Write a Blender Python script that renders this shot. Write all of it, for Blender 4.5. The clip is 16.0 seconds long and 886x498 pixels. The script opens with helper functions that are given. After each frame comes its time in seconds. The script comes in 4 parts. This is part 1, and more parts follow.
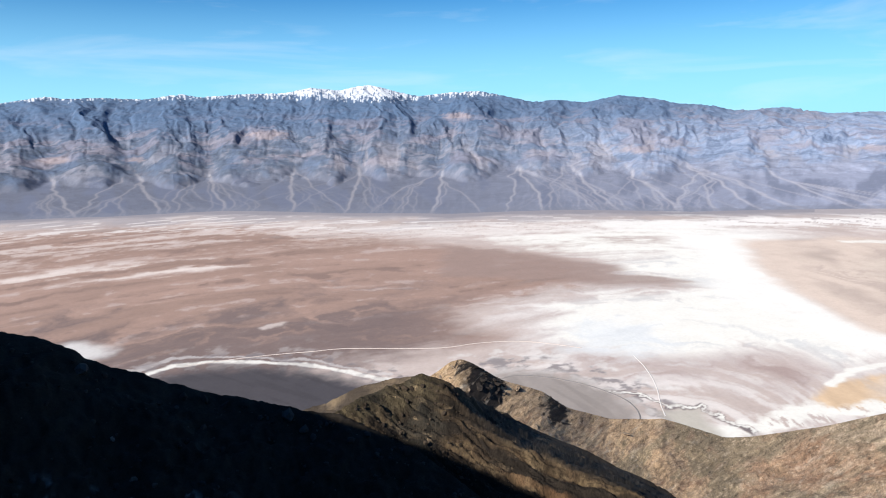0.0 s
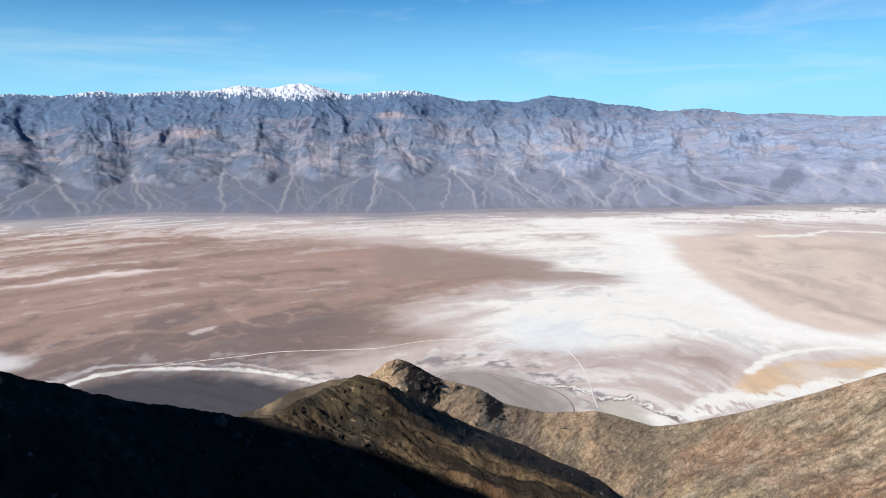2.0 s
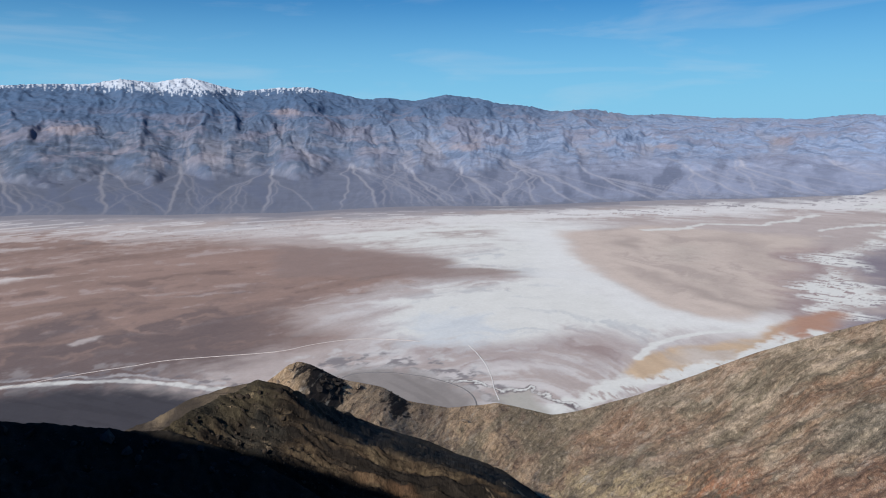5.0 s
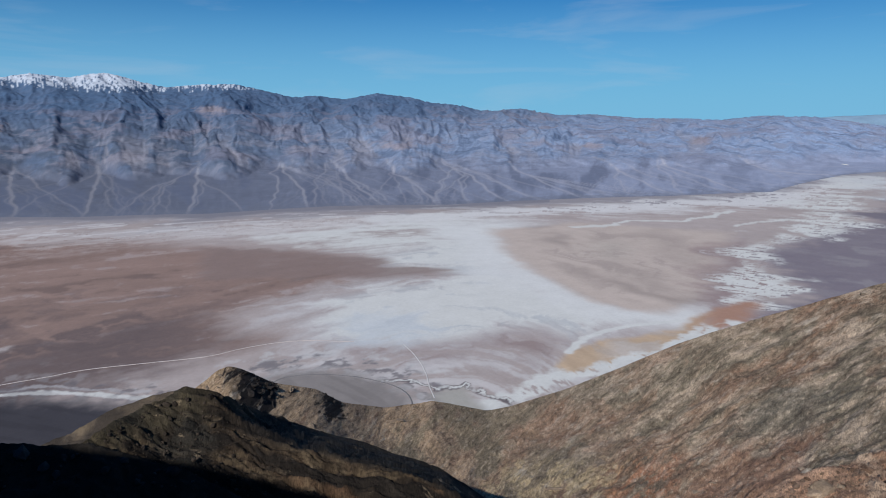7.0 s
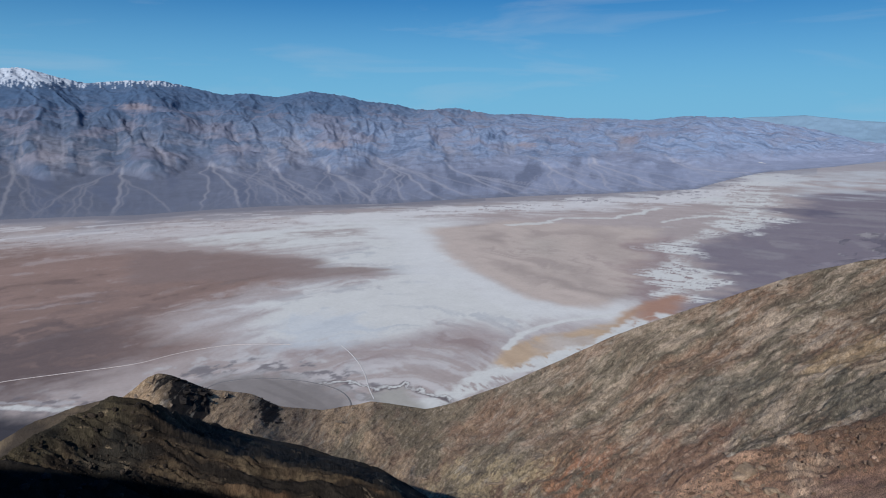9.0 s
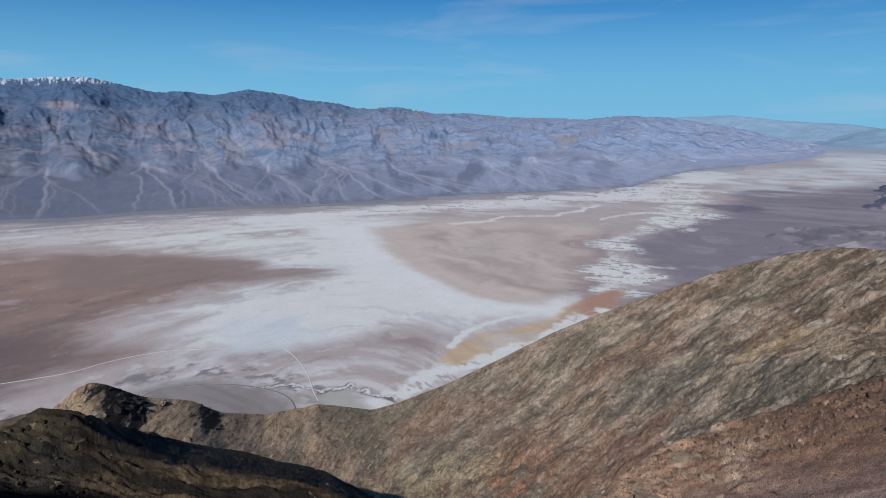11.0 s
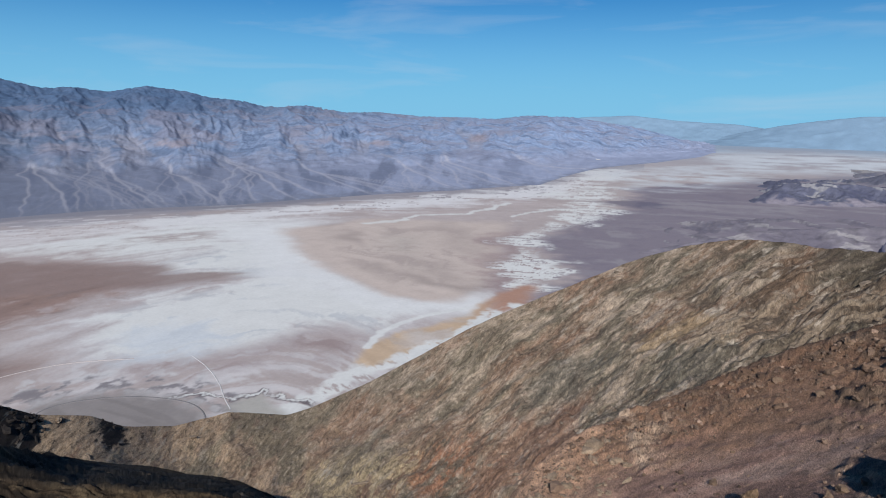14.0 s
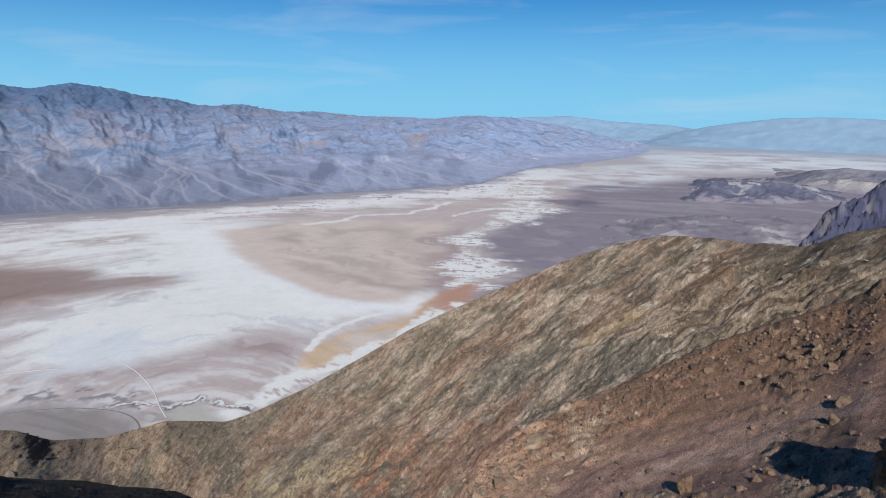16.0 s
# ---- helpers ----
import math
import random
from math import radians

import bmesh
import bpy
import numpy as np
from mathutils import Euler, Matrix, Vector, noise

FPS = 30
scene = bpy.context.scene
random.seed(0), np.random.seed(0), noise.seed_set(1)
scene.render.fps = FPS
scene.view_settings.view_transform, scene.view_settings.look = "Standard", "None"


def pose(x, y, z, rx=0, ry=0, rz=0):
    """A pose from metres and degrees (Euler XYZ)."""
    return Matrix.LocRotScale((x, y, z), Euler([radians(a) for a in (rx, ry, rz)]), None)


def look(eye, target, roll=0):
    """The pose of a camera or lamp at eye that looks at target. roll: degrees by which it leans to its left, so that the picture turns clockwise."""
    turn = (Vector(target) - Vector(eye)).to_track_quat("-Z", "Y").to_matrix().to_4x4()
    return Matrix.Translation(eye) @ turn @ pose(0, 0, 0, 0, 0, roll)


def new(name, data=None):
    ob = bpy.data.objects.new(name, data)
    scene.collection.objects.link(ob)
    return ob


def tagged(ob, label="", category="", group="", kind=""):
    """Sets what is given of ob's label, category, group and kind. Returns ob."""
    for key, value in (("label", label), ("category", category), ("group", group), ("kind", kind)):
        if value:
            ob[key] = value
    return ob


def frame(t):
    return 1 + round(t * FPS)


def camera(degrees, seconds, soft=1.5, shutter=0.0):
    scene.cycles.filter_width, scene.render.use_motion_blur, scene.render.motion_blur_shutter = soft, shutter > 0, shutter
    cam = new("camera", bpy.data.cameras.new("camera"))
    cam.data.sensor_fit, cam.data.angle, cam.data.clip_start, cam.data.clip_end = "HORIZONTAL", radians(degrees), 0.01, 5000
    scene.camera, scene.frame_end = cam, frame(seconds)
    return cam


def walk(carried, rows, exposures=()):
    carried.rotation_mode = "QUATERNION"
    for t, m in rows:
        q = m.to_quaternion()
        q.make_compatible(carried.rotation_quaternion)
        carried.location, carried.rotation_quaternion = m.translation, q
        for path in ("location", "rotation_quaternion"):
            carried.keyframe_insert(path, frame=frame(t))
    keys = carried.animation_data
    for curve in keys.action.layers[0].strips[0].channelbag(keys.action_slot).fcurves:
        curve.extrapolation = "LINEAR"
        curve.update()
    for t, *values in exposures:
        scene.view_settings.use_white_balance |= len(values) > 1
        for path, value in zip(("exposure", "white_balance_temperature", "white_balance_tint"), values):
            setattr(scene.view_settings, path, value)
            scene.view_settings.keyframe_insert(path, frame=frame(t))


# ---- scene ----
# The valley stands at about one tenth of its true size (one unit is ten metres), so that the far range, 33 km off,
# lies within the lens's reach. Mountains beyond it are drawn nearer; near slopes are shaped to fit the camera's view.
EYE = 175.5
cam = camera(68.41, 16.0, soft=1.0)
# seconds, heading (left plus), pitch, lean to the right
ROWS = [
    (0.0, -0.00, -11.34, 1.34), (0.5, -1.36, -11.36, 1.30), (1.0, -2.92, -11.41, 1.22), (1.5, -4.32, -11.46, 1.12),
    (2.0, -5.77, -11.52, 1.04), (2.5, -7.06, -11.57, 0.97), (3.0, -8.43, -11.61, 0.90), (3.5, -9.82, -11.64, 0.80),
    (4.0, -11.39, -11.68, 0.68), (6.5, -19.30, -11.89, 0.12), (7.0, -20.65, -11.90, 0.04), (7.5, -21.95, -11.91, -0.03),
    (8.0, -23.47, -11.93, -0.13), (8.5, -24.89, -11.95, -0.23), (9.0, -26.28, -11.97, -0.30), (11.5, -32.61, -12.02, -0.55),
    (12.0, -33.89, -12.04, -0.59), (12.5, -35.13, -12.04, -0.65), (13.0, -36.44, -12.04, -0.72), (13.5, -37.73, -12.03, -0.79),
    (14.0, -39.05, -12.00, -0.86), (14.5, -40.34, -11.96, -0.94), (15.0, -41.68, -11.94, -1.00), (15.5, -42.97, -11.93, -1.07),
    (16.0, -44.28, -11.93, -1.15),
]
EXPOSURES = [(0.0, 0.92, 6680, 10), (2.0, 0.76, 6640, 10), (4.0, 0.43, 6470, 10), (6.5, 0.01, 5950, 10), (9.0, -0.08, 5920, 10), (11.5, 0.01, 5950, 10), (13.5, 0.10, 6020, 10), (16.0, 0.29, 6100, 10)]
walk(cam, [(t, pose(0, 0, EYE, 0, 0, yaw) @ pose(0, 0, 0, 90 + pitch, 0, 0) @ pose(0, 0, 0, 0, 0, -lean)) for t, yaw, pitch, lean in ROWS], EXPOSURES)

# ---- sky and sun ----
SUN_AZ, SUN_EL = -137.0, 36.0  # degrees from the first heading, clockwise; height
world = bpy.data.worlds.new("sky")
scene.world = world
world.use_nodes = True
wn, wl = world.node_tree.nodes, world.node_tree.links
wn.clear()
sky = wn.new("ShaderNodeTexSky")
sky.sky_type = "NISHITA"
sky.sun_disc = False
sky.sun_elevation, sky.sun_rotation = radians(SUN_EL), radians(SUN_AZ)
sky.altitude, sky.air_density, sky.dust_density, sky.ozone_density = 1750, 1.0, 0.1, 4.0
co = wn.new("ShaderNodeTexCoord")
turn = wn.new("ShaderNodeMapping")
turn.inputs["Rotation"].default_value = (0.0, radians(-9), radians(-12))
turn.inputs["Scale"].default_value = (2.2, 2.2, 16.0)
cirrus = wn.new("ShaderNodeTexNoise")
cirrus.inputs["Scale"].default_value, cirrus.inputs["Detail"].default_value = 1.6, 7
cirrus.inputs["Roughness"].default_value, cirrus.inputs["Distortion"].default_value = 0.55, 0.5
veil = wn.new("ShaderNodeMapRange")
veil.inputs["From Min"].default_value, veil.inputs["From Max"].default_value = 0.52, 0.95
veil.inputs["To Max"].default_value = 0.45
mix = wn.new("ShaderNodeMix")
mix.data_type = "RGBA"
mix.inputs["B"].default_value = (12.0, 13.0, 14.0, 1)
bg = wn.new("ShaderNodeBackground")
bg.inputs["Strength"].default_value = 0.043
out = wn.new("ShaderNodeOutputWorld")
wl.new(co.outputs["Generated"], turn.inputs["Vector"])
wl.new(turn.outputs["Vector"], cirrus.inputs["Vector"])
wl.new(cirrus.outputs["Fac"], veil.inputs["Value"])
wl.new(veil.outputs["Result"], mix.inputs["Factor"])
deep = wn.new("ShaderNodeMix")  # the deep blue of thin, dry mountain air
deep.data_type, deep.blend_type = "RGBA", "MULTIPLY"
deep.inputs["Factor"].default_value = 1.0
deep.inputs["B"].default_value = (0.05, 0.77, 1.32, 1)
wl.new(sky.outputs["Color"], deep.inputs["A"])
haze = wn.new("ShaderNodeMix")  # dusty air along the horizon
haze.data_type = "RGBA"
haze.inputs["B"].default_value = (5.4, 11.6, 15.8, 1)
split, low = wn.new("ShaderNodeSeparateXYZ"), wn.new("ShaderNodeMapRange")
low.interpolation_type = "SMOOTHSTEP"
low.inputs["From Min"].default_value, low.inputs["From Max"].default_value = -0.02, 0.24
low.inputs["To Min"].default_value, low.inputs["To Max"].default_value = 0.9, 0.0
wl.new(co.outputs["Generated"], split.inputs["Vector"])
wl.new(split.outputs["Z"], low.inputs["Value"])
wl.new(low.outputs["Result"], haze.inputs["Factor"])
wl.new(deep.outputs["Result"], haze.inputs["A"])
wl.new(haze.outputs["Result"], mix.inputs["A"])
wl.new(mix.outputs["Result"], bg.inputs["Color"])
wl.new(bg.outputs["Background"], out.inputs["Surface"])
sun = new("sun", bpy.data.lights.new("sun", "SUN"))
sun.data.energy, sun.data.angle, sun.data.color = 5.0, radians(0.53), (1.0, 0.95, 0.88)
to_sun = Vector((math.sin(radians(SUN_AZ)) * math.cos(radians(SUN_EL)), math.cos(radians(SUN_AZ)) * math.cos(radians(SUN_EL)), math.sin(radians(SUN_EL))))
sun.matrix_world = look(to_sun * 900, (0, 0, 0))


# ---- noise on arrays ----
TURN = np.arange(65536) * (2 * np.pi / 65536.0)
COS, SIN = np.cos(TURN), np.sin(TURN)


def lattice(ix, iy, seed):
    n = (ix * 374761393 + iy * 668265263 + seed * 974634777) & 0xFFFFFFFF
    n = ((n ^ (n >> 13)) * 1274126177) & 0xFFFFFFFF
    return (n ^ (n >> 16)) & 0xFFFF


def gradient_noise(x, y, seed=0):
    x, y = np.broadcast_arrays(np.asarray(x, float), np.asarray(y, float))
    xi, yi = np.floor(x).astype(np.int64), np.floor(y).astype(np.int64)
    fx, fy = x - xi, y - yi
    x0, y0 = xi.min(), yi.min()
    nx, ny = int(xi.max() - x0) + 2, int(yi.max() - y0) + 2
    if nx * ny < 2 * x.size:
        a = lattice(x0 + np.arange(nx)[None, :], y0 + np.arange(ny)[:, None], seed).ravel()
        gx, gy, at = COS[a], SIN[a], (yi - y0) * nx + (xi - x0)

        def corner(dx, dy):
            k = at + (dy * nx + dx)
            return gx[k] * (fx - dx) + gy[k] * (fy - dy)
    else:
        def corner(dx, dy):
            a = lattice(xi + dx, yi + dy, seed)
            return COS[a] * (fx - dx) + SIN[a] * (fy - dy)

    ux, uy = fx * fx * fx * (fx * (fx * 6 - 15) + 10), fy * fy * fy * (fy * (fy * 6 - 15) + 10)
    low = corner(0, 0) * (1 - ux) + corner(1, 0) * ux
    high = corner(0, 1) * (1 - ux) + corner(1, 1) * ux
    return (low * (1 - uy) + high * uy) * 1.5


def fbm(x, y, octaves=5, seed=0, gain=0.5):
    total, amp = 0.0, 1.0
    for o in range(octaves):
        total = total + amp * gradient_noise(x * 2 ** o + 17.3 * o, y * 2 ** o - 9.1 * o, seed + o)
        amp *= gain
    return total


def ridged(x, y, octaves=5, seed=0, gain=0.5):
    total, amp = 0.0, 1.0
    for o in range(octaves):
        total = total + amp * (1 - 2 * np.abs(gradient_noise(x * 2 ** o + 5.7 * o, y * 2 ** o + 3.3 * o, seed + o)))
        amp *= gain
    return total


def step(a, b, x):
    t = np.clip((x - a) / (b - a), 0, 1)
    return t * t * (3 - 2 * t)


def blend(colour, other, mask):
    return colour + (np.asarray(other, float) - colour) * np.clip(mask, 0, 1)[..., None]


def smooth(a, sigma, axis=0):
    n = max(1, int(3 * sigma))
    k = np.exp(-0.5 * (np.arange(-n, n + 1) / sigma) ** 2)
    k /= k.sum()
    pad = [(n, n) if i == axis else (0, 0) for i in range(a.ndim)]
    return np.apply_along_axis(lambda row: np.convolve(row, k, "valid"), axis, np.pad(a, pad, "edge"))


# ---- materials ----
def earth(name, grain, speck=0.0, bump=0.5, vary=0.35, rough=0.95, lay=False, squash=0.85, pale=None, dark=None, ridge=None, facet=0.0):
    """Ground and rock: the colours given to the surface, haze or shade put into them included, with grain at two scales
    and fine relief.
    lay: the grain follows angles in the camera's view; pale, dark: veins along it, as (colour, from, to); ridge: scale
    and depth of eroded relief."""
    mat = bpy.data.materials.new(name)
    mat.use_nodes = True
    n, l = mat.node_tree.nodes, mat.node_tree.links
    bsdf = n["Principled BSDF"]
    bsdf.inputs["Roughness"].default_value = rough
    bsdf.inputs["Specular IOR Level"].default_value = 0.15
    att = n.new("ShaderNodeAttribute")
    att.attribute_name = "surface_colour"
    tc = n.new("ShaderNodeTexCoord")
    place = along = tc.outputs["Object"]
    if lay:
        bed, stretch = n.new("ShaderNodeAttribute"), n.new("ShaderNodeVectorMath")
        bed.attribute_name, stretch.operation = "bed", "MULTIPLY"
        stretch.inputs[1].default_value = (1 - squash, 1, 1)
        l.new(bed.outputs["Vector"], stretch.inputs[0])
        place, along = bed.outputs["Vector"], stretch.outputs["Vector"]

    def grainy(where, scale, detail, rugged=0.7):
        node = n.new("ShaderNodeTexNoise")
        node.inputs["Scale"].default_value, node.inputs["Detail"].default_value, node.inputs["Roughness"].default_value = scale, detail, rugged
        l.new(where, node.inputs["Vector"])
        return node.outputs["Fac"]

    def ranged(value, low, high, to_low, to_high):
        node = n.new("ShaderNodeMapRange")
        for key, v in (("From Min", low), ("From Max", high), ("To Min", to_low), ("To Max", to_high)):
            node.inputs[key].default_value = v
        l.new(value, node.inputs["Value"])
        return node.outputs["Result"]

    def scaled(colour, factor):
        node = n.new("ShaderNodeVectorMath")
        node.operation = "SCALE"
        l.new(colour, node.inputs[0])
        l.new(factor, node.inputs["Scale"])
        return node.outputs["Vector"]

    add = n.new("ShaderNodeMath")
    add.operation = "ADD"
    l.new(grainy(along, grain, 5), add.inputs[0])
    l.new(grainy(place, grain * 7.3, 6), add.inputs[1])
    colour = scaled(att.outputs["Color"], ranged(add.outputs[0], 0.65, 1.35, 0.81 * (1 - vary), 0.81 * (1 + vary)))
    for k, vein in enumerate((pale, dark)):
        if vein:
            tone, low, high, size = vein
            mixer = n.new("ShaderNodeMix")
            mixer.data_type = "RGBA"
            mixer.inputs["B"].default_value = (*tone, 1)
            where = n.new("ShaderNodeMath")
            where.operation = "MULTIPLY"
            l.new(ranged(grainy(along, grain * size, 9, 0.66 + 0.03 * k), low, high, 0.0, 0.9), where.inputs[0])
            l.new(ranged(grainy(place, grain * (0.16 + 0.07 * k), 4, 0.6), 0.42, 0.60, 0.1, 1.0), where.inputs[1])
            l.new(where.outputs[0], mixer.inputs["Factor"])
            l.new(colour, mixer.inputs["A"])
            colour = mixer.outputs["Result"]
    if speck:
        cell = n.new("ShaderNodeTexVoronoi")
        cell.inputs["Scale"].default_value = grain * 11
        l.new(place, cell.inputs["Vector"])
        colour = scaled(colour, ranged(cell.outputs["Color"], 0, 1, 1 - speck, 1 + speck))
    height = add.outputs[0]
    if facet:
        shard, stack = n.new("ShaderNodeTexVoronoi"), n.new("ShaderNodeMath")
        shard.inputs["Scale"].default_value, shard.inputs["Detail"].default_value, shard.inputs["Roughness"].default_value = grain * 2.6, 2, 0.6
        l.new(along, shard.inputs["Vector"])
        colour = scaled(colour, ranged(shard.outputs["Color"], 0, 1, 1 - facet, 1 + facet))
        stack.operation = "MULTIPLY_ADD"
        stack.inputs[1].default_value = 0.25
        l.new(shard.outputs["Distance"], stack.inputs[0])
        l.new(height, stack.inputs[2])
        height = stack.outputs[0]
    l.new(colour, bsdf.inputs["Base Color"])
    normal = None
    if ridge:
        crag = n.new("ShaderNodeTexNoise")
        crag.noise_type = "RIDGED_MULTIFRACTAL"
        for key, v in (("Scale", ridge[0]), ("Detail", 6), ("Roughness", 0.55), ("Offset", 0.9), ("Gain", 1.6)):
            crag.inputs[key].default_value = v
        l.new(along, crag.inputs["Vector"])
        carve = n.new("ShaderNodeBump")
        carve.inputs["Strength"].default_value, carve.inputs["Distance"].default_value = 1.0, ridge[1]
        l.new(crag.outputs["Fac"], carve.inputs["Height"])
        normal = carve.outputs["Normal"]
    if bump:
        bm = n.new("ShaderNodeBump")
        bm.inputs["Strength"].default_value, bm.inputs["Distance"].default_value = bump, 0.25 / grain
        l.new(height, bm.inputs["Height"])
        if normal:
            l.new(normal, bm.inputs["Normal"])
        normal = bm.outputs["Normal"]
    if normal:
        l.new(normal, bsdf.inputs["Normal"])
    return mat


def sheet(name, pts, colour, mat):
    """A terrain sheet from a grid of places (rows, columns, 3) with the surface colour of each place."""
    rows, cols = pts.shape[:2]
    me = bpy.data.meshes.new(name)
    i = np.arange(rows * cols).reshape(rows, cols)
    quads = np.stack([i[:-1, :-1], i[:-1, 1:], i[1:, 1:], i[1:, :-1]], -1).reshape(-1, 4)
    me.vertices.add(rows * cols)
    me.vertices.foreach_set("co", pts.astype(np.float32).ravel())
    me.loops.add(quads.size)
    me.loops.foreach_set("vertex_index", quads.astype(np.int32).ravel())
    me.polygons.add(len(quads))
    me.polygons.foreach_set("loop_start", np.arange(0, quads.size, 4, dtype=np.int32))
    me.polygons.foreach_set("use_smooth", np.ones(len(quads), bool))
    me.update(calc_edges=True)
    att = me.color_attributes.new("surface_colour", "FLOAT_COLOR", "POINT")
    rgba = np.ones((rows * cols, 4), np.float32)
    rgba[:, :3] = np.clip(colour, 0, 1).reshape(-1, 3)
    att.data.foreach_set("color", rgba.ravel())
    me.materials.append(mat)
    return new(name, me)


def polar(az, r, z):
    a = np.radians(az)
    return np.stack([np.sin(a) * r, np.cos(a) * r, z + 0 * r], -1)


def column(pairs, az, k):
    return np.interp(az, [p[0] for p in pairs], [p[k] for p in pairs])


# ---- valley floor ----
def inside(poly, A, L):
    """Signed distance to a closed outline of (azimuth, distance) in a conformal plan; inside is positive."""
    v = np.array([(radians(a), math.log(r)) for a, r in poly])
    best, odd = np.full(A.shape, 1e9), np.zeros(A.shape, bool)
    for p, q in zip(v, np.roll(v, -1, 0)):
        d = q - p
        t = np.clip(((A - p[0]) * d[0] + (L - p[1]) * d[1]) / (d @ d), 0, 1)
        best = np.minimum(best, (A - p[0] - t * d[0]) ** 2 + (L - p[1] - t * d[1]) ** 2)
        cross = (p[1] > L) != (q[1] > L)
        odd ^= cross & (A < (q[0] - p[0]) * (L - p[1]) / (q[1] - p[1] + 1e-12) + p[0])
    return np.where(odd, 1, -1) * np.sqrt(best)


def near(line, A, L):
    """Distance to an open line of (azimuth, distance) in the same plan."""
    v = np.array([(radians(a), math.log(r)) for a, r in line])
    best = np.full(A.shape, 1e9)
    for p, q in zip(v[:-1], v[1:]):
        d = q - p
        t = np.clip(((A - p[0]) * d[0] + (L - p[1]) * d[1]) / (d @ d), 0, 1)
        best = np.minimum(best, (A - p[0] - t * d[0]) ** 2 + (L - p[1] - t * d[1]) ** 2)
    return np.sqrt(best)


WHITE, BROWN, MUD, TAN = (0.69, 0.685, 0.65), (0.305, 0.212, 0.178), (0.46, 0.395, 0.37), (0.565, 0.475, 0.415)
PURPLE, ORANGE, DARK = (0.235, 0.205, 0.232), (0.55, 0.41, 0.28), (0.17, 0.145, 0.15)
brown_flat = [(-60, 1500), (-34.5, 1345), (-22.9, 1260), (-11.6, 1078), (-4.2, 988), (3.3, 874), (10.8, 820), (15.2, 785), (14.5, 726), (21.5, 715), (18.1, 658), (10.9, 655), (5.8, 610), (1.7, 582), (2.7, 532), (6.3, 506), (-4.6, 470), (-17.2, 440), (-60, 440)]
salt_core = [(24.6, 1001), (25.5, 839), (26.8, 730), (29.6, 648), (34.2, 588), (38.5, 571), (34.7, 544), (32.3, 506), (30.2, 531), (25.6, 526), (23.1, 492), (17.3, 477), (13.2, 487), (10.6, 517), (9.7, 557), (11.2, 608), (13.8, 634), (21.2, 675), (21.5, 710), (14.8, 733), (15.9, 788), (21.5, 915)]
salt_north = [(5.6, 957), (11.5, 1023), (16.4, 1096), (21.5, 1178), (24.0, 1139), (24.5, 1001), (21.5, 874), (16.4, 811), (13.4, 843), (8.5, 895)]
tan_pan = [(25.0, 987), (31.4, 1054), (40.8, 1047), (45.1, 1043), (44.7, 842), (44.6, 751), (43.4, 650), (40.4, 593), (36.6, 591), (32.6, 629), (28.6, 714), (26.0, 840)]
purple_fan = [(47.3, 919), (49.6, 1021), (54.2, 1219), (54.8, 1636), (61.8, 1849), (72.2, 2389), (78.2, 2884), (110, 2900), (110, 500), (55.3, 500), (48.8, 600), (50.7, 736), (48.2, 790)]
orange_flat = [(30.8, 439), (32.7, 479), (37.6, 517), (41.2, 556), (44.2, 626), (46.9, 659), (46.2, 592), (41.3, 500), (36.1, 447), (31.9, 428)]
orange_rim = [(32.2, 470), (32.9, 490), (33.6, 506), (35.0, 524), (38, 550), (41.2, 571)]
shore_rim = [(25.0, 368), (27.6, 384), (30.8, 418), (36.1, 447), (41.3, 495), (46.2, 583)]
fan_a = [(4.5, 433), (7.0, 438), (11.0, 432), (15.7, 408), (18.0, 385), (17.5, 340), (10.9, 330), (4.4, 340)]
fan_b = [(-25.9, 481), (-22.8, 487), (-15.8, 471), (-9.9, 438), (-4.7, 406), (-6, 340), (-24.6, 340)]
fan_b_rim = [(-28, 497), (-26.8, 493), (-24.1, 502), (-19.6, 493), (-14.8, 478), (-9.8, 449), (-5.2, 424)]
pool = [(19.6, 386), (21.0, 398), (21.8, 398), (22.8, 402), (23.9, 385), (25.0, 365), (21.5, 350)]
pool_rim = [(16.2, 414), (18.3, 402), (19.9, 393), (21.8, 399), (22.7, 404), (24.2, 385), (26.0, 376), (27.1, 373)]
mud_bar = [(12.1, 472), (18.3, 474), (24.1, 490), (29.2, 508), (31.8, 498), (29.8, 447), (26.7, 466), (19.4, 452), (13.6, 445)]
mud_tongue = [(0, 900), (5, 868), (10.8, 812), (15.4, 783), (16.0, 745), (21.4, 722), (19.5, 700), (14, 690), (8, 700), (0, 720)]
west_salt = [(-12, 1120), (0, 1100), (9.5, 1100), (17.0, 1130), (21.2, 1155), (30.3, 1250), (37.5, 1360), (45.0, 1478), (49.9, 1766), (52.8, 2126), (55.2, 2154), (52.9, 1617), (48.0, 1411), (40.0, 1236), (30.2, 1130), (21.2, 1067), (13.1, 1002), (5, 960), (-12, 1010)]
east_salt = [(52.8, 2116), (54.7, 2040), (54.3, 1511), (54.2, 1250), (50.1, 1050), (47.6, 941), (47.1, 839), (48.7, 775), (50.2, 735), (48.2, 678), (45.2, 640), (44.6, 738), (45.1, 873), (46.6, 1011), (49.0, 1205), (49.9, 1475)]
north_salt = [(60.2, 3056), (63.8, 3552), (72.0, 3785), (90, 3490), (90, 2952), (72.2, 2465), (66.1, 2397), (61.8, 1881), (57.2, 1691), (54.8, 1636), (54.7, 1945), (61.6, 2554)]
white_left = [(-36, 560), (-31, 600), (-28.5, 560), (-31, 545), (-35, 545)]
white_patches = [(-34, 905), (-28, 900), (-22, 880), (-18, 845), (-20, 830), (-27, 860), (-34, 885)]
